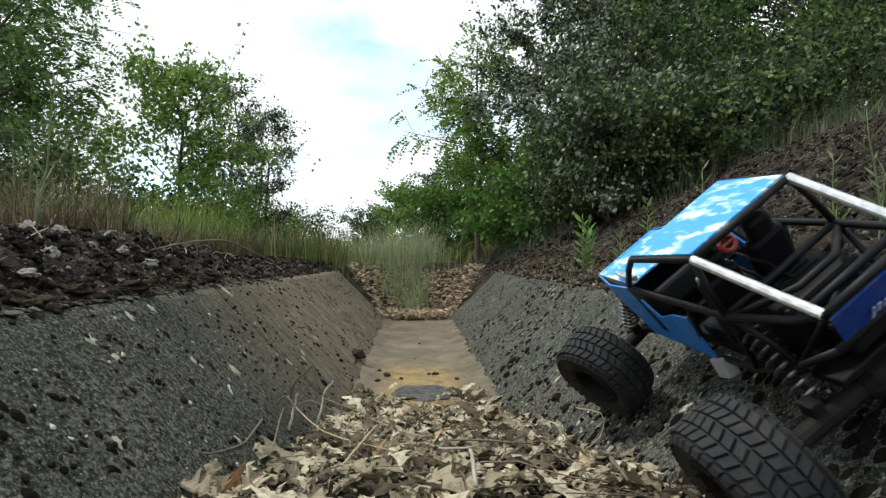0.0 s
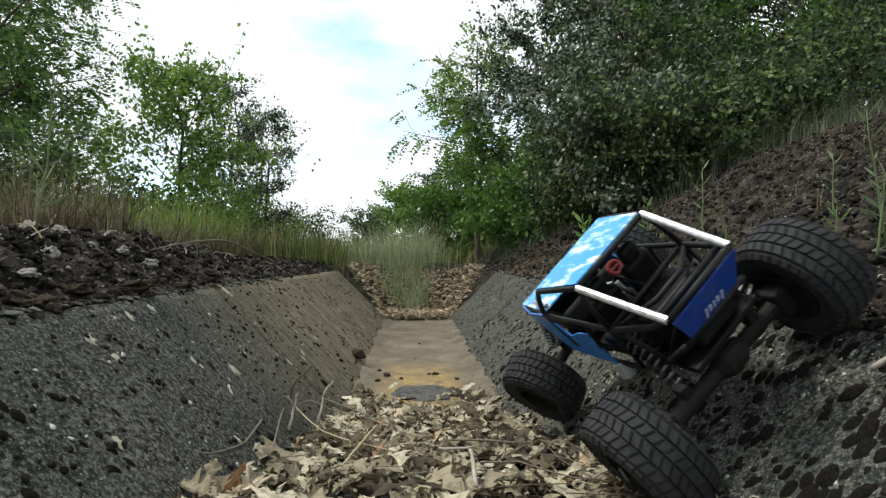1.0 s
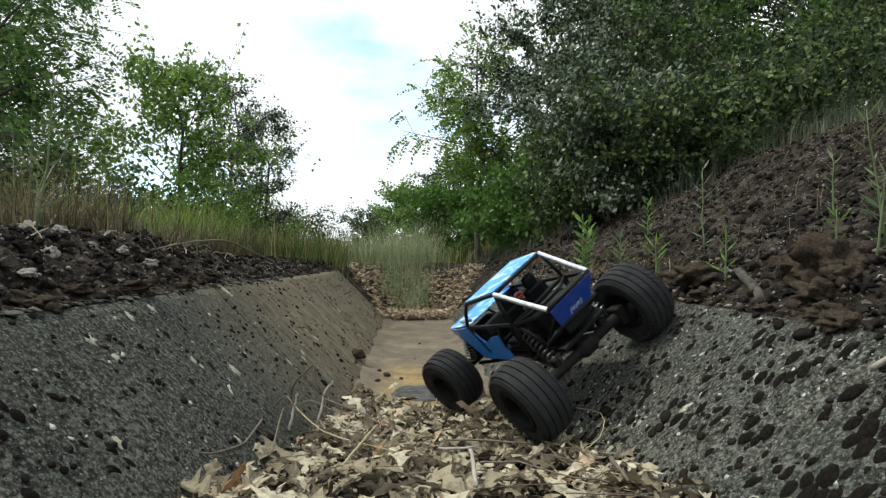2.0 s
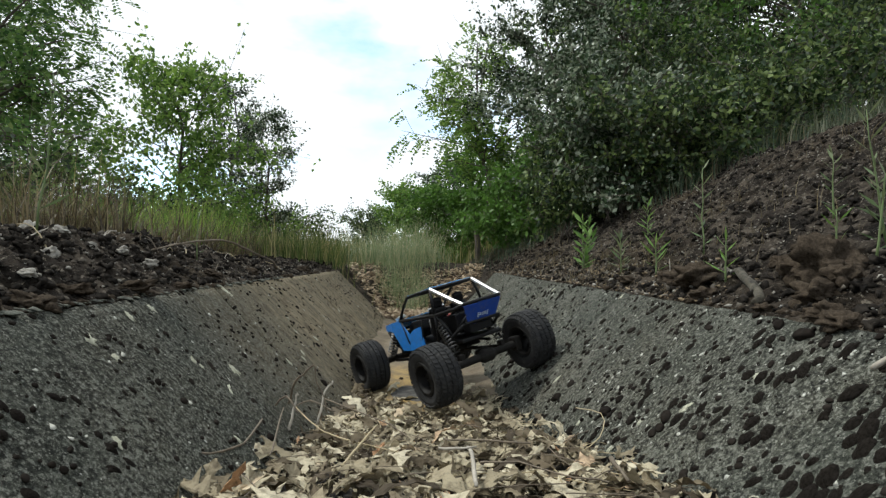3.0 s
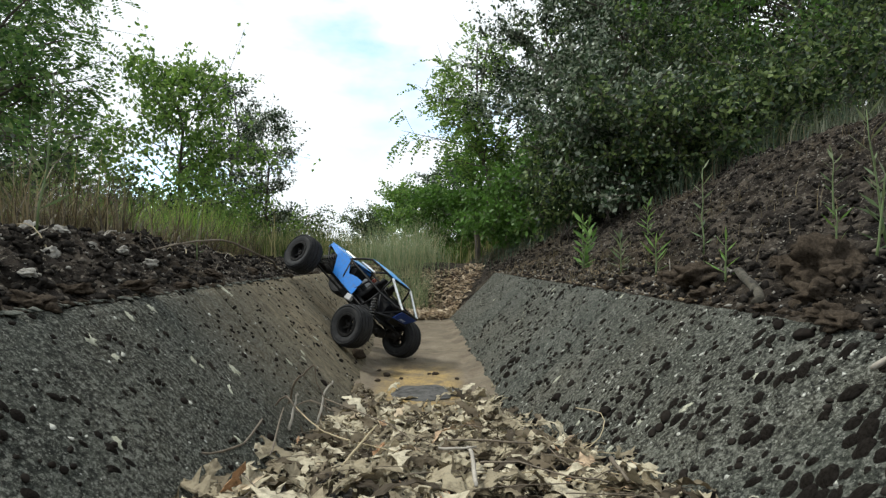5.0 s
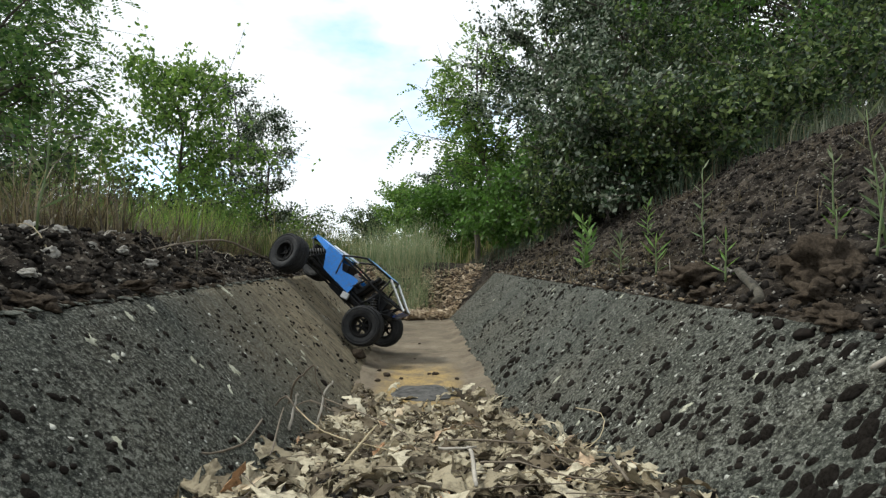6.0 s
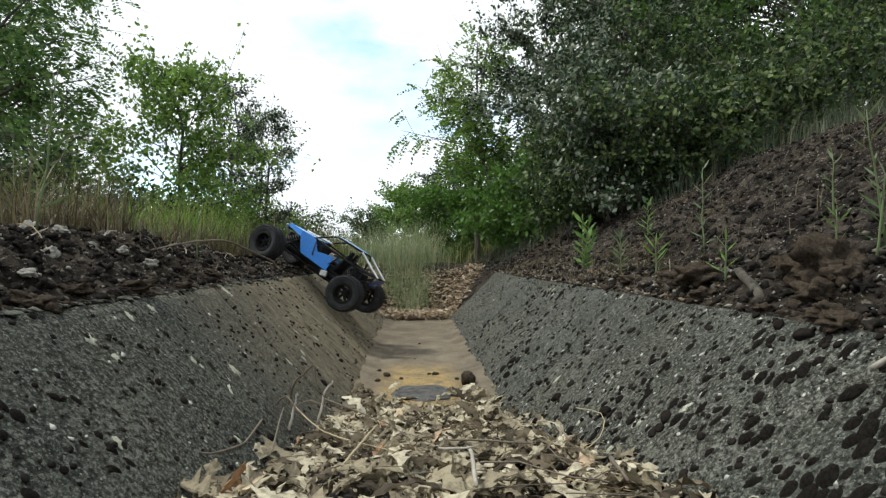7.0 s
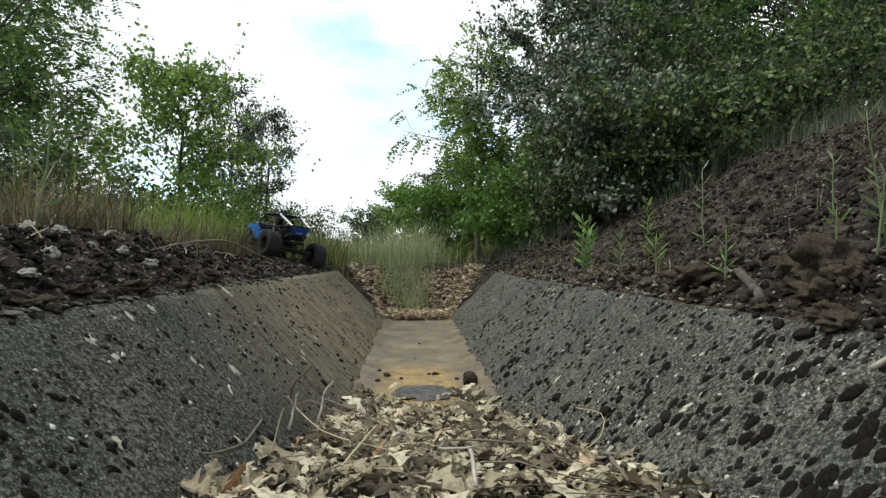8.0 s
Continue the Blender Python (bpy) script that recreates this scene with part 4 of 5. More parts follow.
for k in range(30):                                  # dead stalks on the soil bank
    y = rng.uniform(0.7, 2.2)
    x = RIM_L - rng.uniform(0.03, 0.28)
    a, l = rng.uniform(0, 6.28), rng.uniform(0.03, 0.09)
    x2, y2 = x - abs(l * math.cos(a)), y + l * math.sin(a)
    stick("straw", "dry pale stalk lying on the soil bank", [(x, y, ground_z(x, y) + 0.004), ((x + x2) / 2, (y + y2) / 2, ground_z((x + x2) / 2, (y + y2) / 2) + 0.014), (x2, y2, ground_z(x2, y2) + 0.008)],
          0.0014, 0.0008, rng.choice((M_STRAW, M_PALE_TWIG, M_TWIG)), "stalks on the bank")

# ---------------------------------------------------------------- trees and shrubs
LOC = "locust tree with feathery green leaves above dry grass"
POP = "tall poplar shrub with silvery grey-green leaves"
ALD = "young leafy tree with fresh green foliage"
DRK = "dark green dense tree on the wooded bank"
build_tree("tree", LOC, -2.85, 3.7, 3.6, 0.85, 0.042, 18000, M_LOCUST, 1, 0.24, True)
build_tree("tree", LOC, -3.7, 4.8, 4.2, 1.1, 0.042, 14000, M_LOCUST, 2, 0.22, True)
build_tree("shrub", LOC, -2.3, 3.4, 0.9, 0.45, 0.04, 2200, M_LOCUST, 3, 0.1, True)
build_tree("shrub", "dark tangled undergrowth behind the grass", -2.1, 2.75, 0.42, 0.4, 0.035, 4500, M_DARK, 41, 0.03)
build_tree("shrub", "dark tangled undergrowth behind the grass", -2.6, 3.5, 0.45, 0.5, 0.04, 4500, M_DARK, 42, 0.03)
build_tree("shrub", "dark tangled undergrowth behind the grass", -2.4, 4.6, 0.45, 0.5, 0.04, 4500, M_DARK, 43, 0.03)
build_tree("shrub", "dark tangled undergrowth behind the grass", -2.5, 5.6, 0.6, 0.6, 0.045, 5000, M_ALDER, 44, 0.03)
build_tree("tree", ALD, -2.55, 6.2, 2.25, 0.85, 0.055, 7500, M_ALDER, 4, 0.08, aspect=0.7, limbs=1.5)
build_tree("tree", ALD, -3.4, 6.0, 1.5, 0.65, 0.055, 2200, M_ALDER, 5, 0.08, aspect=0.7, limbs=1.3)
build_tree("tree", "slim grey-green poplar behind the leafy trees", -2.6, 8.0, 2.8, 0.55, 0.05, 6000, M_POPLAR, 6, 0.15)
build_tree("tree", "slim dark poplar at the edge of the trees", -1.82, 7.0, 1.9, 0.36, 0.04, 5200, M_POPLAR, 7, 0.08)
build_tree("shrub", ALD, -2.0, 7.2, 0.9, 0.5, 0.05, 4000, M_ALDER, 8, 0.05)
build_tree("shrub", "distant rounded green bush", -2.0, 10.5, 0.8, 0.7, 0.06, 3500, M_DARK, 9, 0.05)
# Two of these three distant trees get lighter leaves to stand in for haze.
build_tree("tree", "distant grey-green tree at the end of the cutting", 0.0, 12.0, 1.4, 0.75, 0.06, 13000, M_ALDER, 10, 0.02)
build_tree("tree", "distant grey-green tree at the end of the cutting", -1.3, 17.0, 1.3, 1.0, 0.07, 8000, M_DARK, 11, 0.02)
build_tree("tree", "distant grey-green tree at the end of the cutting", 0.8, 13.0, 2.2, 1.0, 0.07, 14000, M_POPLAR, 12, 0.02)
build_tree("shrub", "bright green bush at the foot of the bank", 0.55, 7.6, 0.95, 0.7, 0.06, 9000, M_BRIGHT, 13, 0.03)
build_tree("shrub", "bright green bush at the foot of the bank", 1.25, 7.2, 1.15, 0.75, 0.06, 9000, M_BRIGHT, 14, 0.03)
build_tree("tree", POP, 1.25, 5.0, 1.95, 0.7, 0.038, 13000, M_POPLAR, 15, 0.1)
build_tree("tree", POP, 1.85, 4.7, 3.2, 0.95, 0.038, 22000, M_POPLAR, 16, 0.06)
build_tree("shrub", POP, 1.25, 3.7, 1.05, 0.55, 0.034, 9500, M_POPLAR, 17, 0.03)
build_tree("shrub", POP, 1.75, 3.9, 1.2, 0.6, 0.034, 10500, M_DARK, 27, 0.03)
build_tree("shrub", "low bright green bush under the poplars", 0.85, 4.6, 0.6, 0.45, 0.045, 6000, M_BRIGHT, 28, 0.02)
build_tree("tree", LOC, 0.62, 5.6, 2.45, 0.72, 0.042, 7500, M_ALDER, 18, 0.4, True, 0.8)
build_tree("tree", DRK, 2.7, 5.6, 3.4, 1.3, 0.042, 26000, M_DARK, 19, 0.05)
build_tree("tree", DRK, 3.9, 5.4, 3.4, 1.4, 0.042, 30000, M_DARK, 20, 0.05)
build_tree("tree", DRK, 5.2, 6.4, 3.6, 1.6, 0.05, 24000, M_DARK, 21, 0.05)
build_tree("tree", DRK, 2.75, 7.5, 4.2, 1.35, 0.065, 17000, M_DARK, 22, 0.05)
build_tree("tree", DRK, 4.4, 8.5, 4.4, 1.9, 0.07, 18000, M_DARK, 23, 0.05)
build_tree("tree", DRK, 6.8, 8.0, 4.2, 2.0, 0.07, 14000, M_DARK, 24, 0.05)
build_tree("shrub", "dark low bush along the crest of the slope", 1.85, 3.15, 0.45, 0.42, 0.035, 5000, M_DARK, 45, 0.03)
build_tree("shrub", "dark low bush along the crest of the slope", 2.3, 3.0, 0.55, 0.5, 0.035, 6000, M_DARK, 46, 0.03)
SIL = "silvery poplar bush growing low on the slope"
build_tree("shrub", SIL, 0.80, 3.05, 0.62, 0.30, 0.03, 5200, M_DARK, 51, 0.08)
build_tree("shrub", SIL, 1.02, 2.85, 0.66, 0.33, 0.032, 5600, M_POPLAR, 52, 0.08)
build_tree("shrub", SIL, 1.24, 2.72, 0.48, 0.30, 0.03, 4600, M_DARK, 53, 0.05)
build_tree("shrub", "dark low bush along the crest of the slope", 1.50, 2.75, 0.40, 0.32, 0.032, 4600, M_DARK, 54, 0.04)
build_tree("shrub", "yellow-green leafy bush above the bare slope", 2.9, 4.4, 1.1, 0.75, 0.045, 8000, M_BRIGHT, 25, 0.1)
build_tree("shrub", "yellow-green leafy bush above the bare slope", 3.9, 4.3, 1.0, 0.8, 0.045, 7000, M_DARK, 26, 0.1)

# ---------------------------------------------------------------- grasses and weeds
def on_ground(x0, x1, y0, y1, px=1.0, py=1.0):
    def place(r):
        x, y = x0 + (x1 - x0) * r.random() ** px, y0 + (y1 - y0) * r.random() ** py
        return x, y, ground_z(x, y) - 0.004
    return place


def tufts(x0, x1, y0, y1, n, spread, seed):
    r = np.random.default_rng(seed)
    cs = [(x0 + (x1 - x0) * r.random(), y0 + (y1 - y0) * r.random()) for _ in range(n)]
    def place(g):
        c = cs[int(g.integers(0, n))]
        x, y = c[0] + g.normal() * spread, c[1] + g.normal() * spread
        return x, y, ground_z(x, y) - 0.004
    return place


grass_patch("grass", "green and straw-coloured tall grass on the bank", 9000, tufts(-2.6, -0.86, 1.5, 5.2, 230, 0.05, 1), 0.12, 0.36, 0.005, M_GRASS, 31)
grass_patch("dry_grass", "dry brown grass tangled on the bank", 9000, tufts(-1.9, -0.76, 0.7, 3.4, 170, 0.05, 2), 0.06, 0.30, 0.003, M_GRASS_DRY, 32, 0.7)
grass_patch("grass", "green and straw-coloured tall grass on the bank", 6500, tufts(-1.5, -0.5, 2.9, 6.5, 120, 0.08, 3), 0.15, 0.34, 0.005, M_GRASS, 33)
grass_patch("grass", "blue-green grass closing the channel's end", 2400, tufts(-0.45, 0.1, 4.0, 5.8, 60, 0.08, 4), 0.16, 0.56, 0.004, M_GRASS_BLUE, 34, 0.9)
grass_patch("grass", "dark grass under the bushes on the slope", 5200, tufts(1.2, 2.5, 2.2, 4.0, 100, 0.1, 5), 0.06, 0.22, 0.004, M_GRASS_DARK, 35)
grass_patch("dry_grass", "pale grey-green grass along the slope's crest", 1600, tufts(1.6, 2.4, 1.5, 2.2, 40, 0.07, 6), 0.05, 0.16, 0.004, M_GRASS_PALE, 36, 0.5)
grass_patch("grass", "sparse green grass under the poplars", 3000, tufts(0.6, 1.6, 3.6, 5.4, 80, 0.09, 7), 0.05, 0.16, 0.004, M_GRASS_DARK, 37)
grass_patch("grass", "thick far meadow grass", 9000, on_ground(-6, 1.0, 5.5, 14, 1, 1.3), 0.15, 0.4, 0.012, M_GRASS, 38)
grass_patch("grass", "vivid green grass clumps on the bank", 4500, tufts(-1.35, -0.95, 2.2, 3.2, 30, 0.05, 11), 0.2, 0.36, 0.005, M_GRASS_VIVID, 40, 0.45)
grass_patch("dry_grass", "brown dead grass heaped on the bank", 6000, tufts(-1.5, -0.8, 1.3, 2.5, 60, 0.06, 12), 0.08, 0.26, 0.003, M_GRASS_DRY, 41, 0.9)
grass_patch("grass", "sparse blue-green grass rooted in the leaf drift", 620, tufts(-0.2, 0.04, 3.5, 4.0, 18, 0.04, 13), 0.12, 0.34, 0.004, M_GRASS_BLUE, 42, 0.8)
grass_patch("dry_grass", "short dry grass along the slab's rim", 1500, tufts(0.47, 0.66, 1.3, 3.1, 60, 0.03, 14), 0.015, 0.06, 0.002, M_GRASS_DRY, 43, 0.9)
grass_patch("dry_grass", "thin dry stalks on the bare slope", 700, tufts(0.5, 1.4, 0.6, 3.2, 40, 0.04, 8), 0.02, 0.09, 0.002, M_GRASS_DRY, 39, 0.6)
build_weed(0.545, 1.88, 0.185, 48, 0.05, 1, "bright green leafy weed on the channel's edge", M_WEED, 0.24)
build_weed(0.51, 1.43, 0.10, 18, 0.04, 2, "small yellowish weed on the channel's edge", M_WEED_GREY, 0.15)
build_weed(0.63, 1.24, 0.20, 14, 0.035, 3, "tall thin grey-green weed on the bare slope", M_WEED_GREY, 0.15)
build_weed(0.76, 1.85, 0.13, 18, 0.04, 4, "tall thin grey-green weed on the bare slope", M_WEED, 0.15)
build_weed(0.75, 1.0, 0.13, 13, 0.032, 5, "tall thin grey-green weed on the bare slope", M_WEED_GREY, 0.15)
build_weed(0.60, 0.73, 0.14, 14, 0.035, 6, "spindly green weed beside the channel", M_WEED_GREY, 0.14, (0.02, 0))
build_weed(0.66, 0.78, 0.20, 14, 0.035, 7, "spindly green weed beside the channel", M_WEED_GREY, 0.14, (-0.03, 0))
build_weed(0.505, 0.93, 0.075, 8, 0.036, 21, "fresh green grassy weed rooted in the rim moss", M_WEED, 0.12)
build_weed(0.60, 0.80, 0.09, 7, 0.035, 22, "fresh green grassy weed rooted in the rim moss", M_WEED, 0.10)
build_weed(0.52, 1.24, 0.09, 10, 0.05, 25, "fresh green grassy weed rooted in the rim moss", M_WEED, 0.10)
build_weed(-0.62, 0.92, 0.28, 7, 0.06, 8, "tall blue-green grass stalk on the bank", M_WEED_GREY, 0.08, (0.03, 0))
build_weed(-0.57, 1.45, 0.16, 10, 0.04, 9, "thin dry stalk on the soil bank", M_WEED_GREY, 0.06)

# a lump of moss that the rear wheel throws across the floor
clump = new("moss_lump", blob_mesh("moss_lump", 0.021, 0.85, 0.4, 9.1, M_MOSS_BROWN, 3))
tagged(clump, "torn brown lump of moss thrown by the wheel", "moss")
FLYING = [(clump, [(0.0, pose(-0.20, 1.80, 0.05)), (6.1, pose(-0.20, 1.80, 0.05)), (6.3, pose(-0.125, 1.70, 0.030, 20, 40, 0)), (6.4, pose(-0.07, 1.70, 0.055, 40, 90, 10)),
                   (6.5, pose(-0.011, 1.663, 0.035, 60, 140, 20)), (6.6, pose(0.02, 1.66, 0.03, 80, 190, 30)), (6.7, pose(0.06, 1.66, 0.045, 80, 240, 40)),
                   (6.8, pose(0.09, 1.60, 0.025, 60, 290, 40)), (7.1, pose(0.131, 1.548, 0.022, 60, 340, 40)), (8.0, pose(0.131, 1.548, 0.022, 60, 340, 40))])]

# ---------------------------------------------------------------- the radio-controlled car
WHEEL_R, TRACK, BASE = 0.0665, 0.13, 0.18


def tyre_mesh():
    """A tyre whose tread blocks rise from the carcass: (y, r, twist in steps, tread begins here)."""
    half = [(-0.018, 0.0325, 0, 0), (-0.024, 0.0345, 0, 0), (-0.028, 0.040, 0, 0), (-0.0305, 0.0497, 0, 0), (-0.0300, 0.0545, 0, 1), (-0.0248, 0.0612, 0.05, 1), (-0.0128, 0.0628, 0.5, 1)]
    prof = half + [(0, 0.0631, 0.1, 1)] + [(-y, r, k + 0.1, 0) for y, r, k, _t in half[::-1]]
    for i in range(8, 10):
        prof[i] = prof[i][:3] + (1,)
    seg = 38
    bm = bmesh.new()
    rings = [[bm.verts.new((r * math.cos(t), y, r * math.sin(t))) for t in ((k + tw) * 2 * math.pi / seg for k in range(seg))] for y, r, tw, _t in prof]
    tread = []
    for i in range(len(prof)):
        u, v = rings[i], rings[(i + 1) % len(prof)]
        for k in range(seg):
            f = bm.faces.new((u[k], v[k], v[(k + 1) % seg], u[(k + 1) % seg]))
            if prof[i][3]:
                tread.append(f)
    bmesh.ops.recalc_face_normals(bm, faces=bm.faces[:])
    bmesh.ops.inset_individual(bm, faces=tread, thickness=0.0011, depth=0.0)
    bmesh.ops.inset_individual(bm, faces=tread, thickness=0.0005, depth=0.0036)
    me = bpy.data.meshes.new("tyre")
    bm.to_mesh(me)
    bm.free()
    me.materials.append(M_TYRE)
    return me


def rim_mesh():
    bm = bmesh.new()
    lathe_y(bm, [(0.026, 0.038), (0.029, 0.036), (0.029, 0.030), (0.024, 0.028), (0.012, 0.026), (-0.024, 0.030), (-0.028, 0.036), (-0.024, 0.0385)], 32)
    lathe_y(bm, [(0.012, 0.008), (0.018, 0.0075), (0.018, 0.004), (0.006, 0.004), (0.004, 0.010), (0.008, 0.012)], 16)
    for k in range(6):
        m = Matrix.Rotation(k * math.pi / 3, 4, "Y")
        bmesh.ops.create_cube(bm, size=1, matrix=m @ Matrix.Translation((0, 0.009, 0.018)) @ Matrix.Diagonal((0.008, 0.006, 0.022, 1)))
    for k in range(12):
        m = Matrix.Rotation((k + 0.5) * math.pi / 6, 4, "Y")
        bmesh.ops.create_cone(bm, cap_ends=True, segments=6, radius1=0.0016, radius2=0.0016, depth=0.003, matrix=m @ Matrix.Translation((0, 0.0295, 0.033)) @ pose(0, 0, 0, 90))
    bmesh.ops.recalc_face_normals(bm, faces=bm.faces[:])
    me = bpy.data.meshes.new("rim")
    bm.to_mesh(me)
    bm.free()
    me.materials.append(M_RIM)
    return me


def build_axle(name, car, front):
    bm = bmesh.new()
    s = 1 if front else -1
    tube(bm, [(0, -0.098, 0), (0, -0.09, 0), (0, 0.09, 0), (0, 0.098, 0)], [0.007, 0.0088, 0.0088, 0.007], 12)
    tube(bm, [(0, -0.028, 0), (0, -0.018, 0), (0, 0.004, 0), (0, 0.014, 0)], [0.010, 0.0155, 0.0155, 0.010], 14)
    tube(bm, [(0, -0.005, 0.002), (-s * 0.022, -0.005, 0.004), (-s * 0.034, -0.005, 0.006)], [0.018, 0.013, 0.007], 12)
    bmesh.ops.recalc_face_normals(bm, faces=bm.faces[:])
    axle = part(name, bm, M_PLASTIC, car, "dusty black axle with round gear housing", smooth=False)
    for y in (-0.092, 0.092):
        bm = bmesh.new()
        block(bm, (0, y, 0), (0.026, 0.018, 0.034), bevel=0.004)
        part("hub_carrier", bm, M_PLASTIC, axle)
        bm = bmesh.new()
        block(bm, (-s * 0.004, y * 0.6, 0.012), (0.016, 0.012, 0.016), bevel=0.002)
        part("link_mount", bm, M_PLASTIC, axle)
    return axle


def build_car():
    car = empty("toy_car", "muddy radio-controlled rock crawler with blue panels and black tube cage", "toy car")
    RF, RC, SB, HF = (-0.01, 0.066, 0.154), (-0.12, 0.058, 0.160), (-0.225, 0.049, 0.113), (0.19, 0.058, 0.089)
    mir = lambda p, s: (p[0], p[1] * s, p[2])
    cowl, belt = (0.055, 0.066, 0.100), (-0.125, 0.066, 0.101)

    # roof and bonnet panels
    bm = bmesh.new()
    plate(bm, [(-0.008, 0.064, 0.158), (-0.008, -0.064, 0.158), (-0.118, -0.056, 0.165), (-0.118, 0.056, 0.165)], 0.002)
    part("roof_panel", bm, M_ROOF, car, "sky-blue roof panel with white flame pattern")
    bm = bmesh.new()
    plate(bm, [(0.19, 0.05, 0.090), (0.19, -0.05, 0.090), (0.06, -0.062, 0.103), (0.06, 0.062, 0.103)], 0.002)
    plate(bm, [(0.19, 0.05, 0.091), (0.19, -0.05, 0.091), (0.197, -0.046, 0.066), (0.197, 0.046, 0.066)], 0.002)
    part("bonnet", bm, M_ROOF, car, "blue bonnet panel with white pattern")
    for s in (1, -1):
        bm = bmesh.new()
        y = 0.066 * s
        plate(bm, [(0.118, y, 0.097), (0.118, y, 0.074), (0.080, y, 0.024), (-0.045, y, 0.024), (-0.043, y, 0.080), (-0.01, y, 0.076), (0.025, y, 0.064), (0.062, y, 0.102)], 0.002 * s)
        plate(bm, [(0.19, 0.051 * s, 0.091), (0.186, 0.052 * s, 0.078), (0.1185, y, 0.074), (0.1185, y, 0.097)], 0.002 * s)
        part("side_panel", bm, M_BLUE, car)
        bm = bmesh.new()
        tube(bm, [(p[0], p[1] * s, p[2]) for p in (RC, (-0.19, 0.052, 0.128), SB)], 0.0043, 10)
        part("silver_bar", bm, M_SILVER, car, "polished aluminium rear cage bar")
        for nm, r, line in (
            ("roof_rail", 0.0036, ((0.062, 0.064, 0.103), (0.02, 0.066, 0.135), RF, (-0.06, 0.063, 0.1575), RC)),
            ("rear_pillar", 0.0034, (RC, (-0.122, 0.064, 0.13), belt)),
            ("belt_rail", 0.0036, ((0.19, 0.05, 0.086), cowl, belt, (-0.2, 0.056, 0.107), SB)),
            ("sill_rail", 0.0036, (cowl, (0.035, 0.067, 0.045), (0.02, 0.064, 0.022), (-0.10, 0.062, 0.024), (-0.165, 0.056, 0.048), (-0.208, 0.046, 0.070))),
            ("door_bar", 0.0032, ((-0.02, 0.063, 0.024), (-0.045, 0.066, 0.06), (-0.06, 0.066, 0.1))),
            ("door_bar", 0.0032, ((-0.10, 0.062, 0.026), (-0.115, 0.064, 0.06), belt)),
            ("door_bar", 0.0032, ((-0.165, 0.056, 0.048), (-0.15, 0.058, 0.07), (-0.13, 0.065, 0.1))),
            ("nose_bar", 0.0036, ((0.195, 0.045, 0.07), (0.15, 0.05, 0.035), (0.06, 0.062, 0.02)))):
            bm = bmesh.new()
            tube(bm, [mir(p, s) for p in line], r)
            part(nm, bm, M_TUBE, car, smooth=True)
        # bright strip along the windscreen edge
        bm = bmesh.new()
        tube(bm, [mir(p, s) for p in ((0.115, 0.05, 0.104), (0.085, 0.056, 0.108), (0.045, 0.058, 0.112))], 0.0035)
        part("light_bar", bm, M_SILVER, car, "silver trim beside the windscreen")
        # seats
        bm = bmesh.new()
        block(bm, (-0.045, 0.03 * s, 0.045), (0.05, 0.044, 0.016), bevel=0.005)
        block(bm, (-0.072, 0.03 * s, 0.082), (0.016, 0.044, 0.07), (0, -12, 0), bevel=0.006)
        block(bm, (-0.082, 0.03 * s, 0.126), (0.014, 0.028, 0.024), (0, -12, 0), bevel=0.006)
        part("seat", bm, M_BLACK, car, "black bucket seat")
    for a in (RF, RC, SB, (-0.06, 0.063, 0.156), (-0.165, 0.056, 0.048), (-0.208, 0.046, 0.070), (-0.2, 0.056, 0.107), (0.195, 0.045, 0.07), belt):
        bm = bmesh.new()
        tube(bm, [mir(a, 1), mir(a, -1)], 0.0036)
        part("cross_bar", bm, M_TUBE, car, smooth=True)
    bm = bmesh.new()
    tube(bm, [(-0.165, 0.056, 0.048), (-0.2, 0.0, 0.107)], 0.003)
    tube(bm, [(-0.165, -0.056, 0.048), (-0.2, 0.0, 0.107)], 0.003)
    part("brace", bm, M_TUBE, car, smooth=True)
    bm = bmesh.new()
    tube(bm, [(-0.13, 0.064, 0.10), (-0.17, 0.02, 0.106), (-0.17, -0.02, 0.106), (-0.13, -0.064, 0.10)], 0.0034)
    part("rear_brace", bm, M_TUBE, car, smooth=True)
    # tailgate with its unreadable white lettering
    bm = bmesh.new()
    plate(bm, [(-0.228, 0.049, 0.108), (-0.228, -0.049, 0.108), (-0.206, -0.036, 0.066), (-0.206, 0.036, 0.066)], 0.002)
    gate = part("tailgate", bm, M_DEEPBLUE, car, "dark blue tailgate panel")
    bm = bmesh.new()
    for k, (w, h) in enumerate(((0.003, 0.012), (0.0042, 0.007), (0.003, 0.008), (0.0042, 0.007), (0.003, 0.011))):
        block(bm, (-0.2170, 0.012 - k * 0.0062, 0.082 + 0.0008 * (k % 2)), (0.001, w, h), (8, -27.6, 0), bevel=0)
    part("lettering", bm, M_WHITE, gate, "white bars of illegible lettering")
    # chassis
    for nm, centre, size, bevel in (
        ("chassis_plate", (0.02, 0, 0.014), (0.26, 0.088, 0.012), 0.003), ("front_gearbox", (0.13, 0, 0.042), (0.10, 0.07, 0.045), 0.006),
        ("skid_plate", (-0.01, 0, 0.0), (0.09, 0.07, 0.022), 0.006), ("floor_tray", (-0.07, 0, 0.034), (0.25, 0.104, 0.008), 0.002),
        ("motor_case", (-0.03, 0, 0.05), (0.05, 0.05, 0.036), 0.004), ("rear_box", (-0.185, 0, 0.062), (0.03, 0.06, 0.03), 0.004)):
        bm = bmesh.new()
        block(bm, centre, size, bevel=bevel)
        part(nm, bm, M_BLACK, car)
    bm = bmesh.new()
    block(bm, (-0.135, 0, 0.070), (0.066, 0.08, 0.044), (0, 4, 0), bevel=0.004)
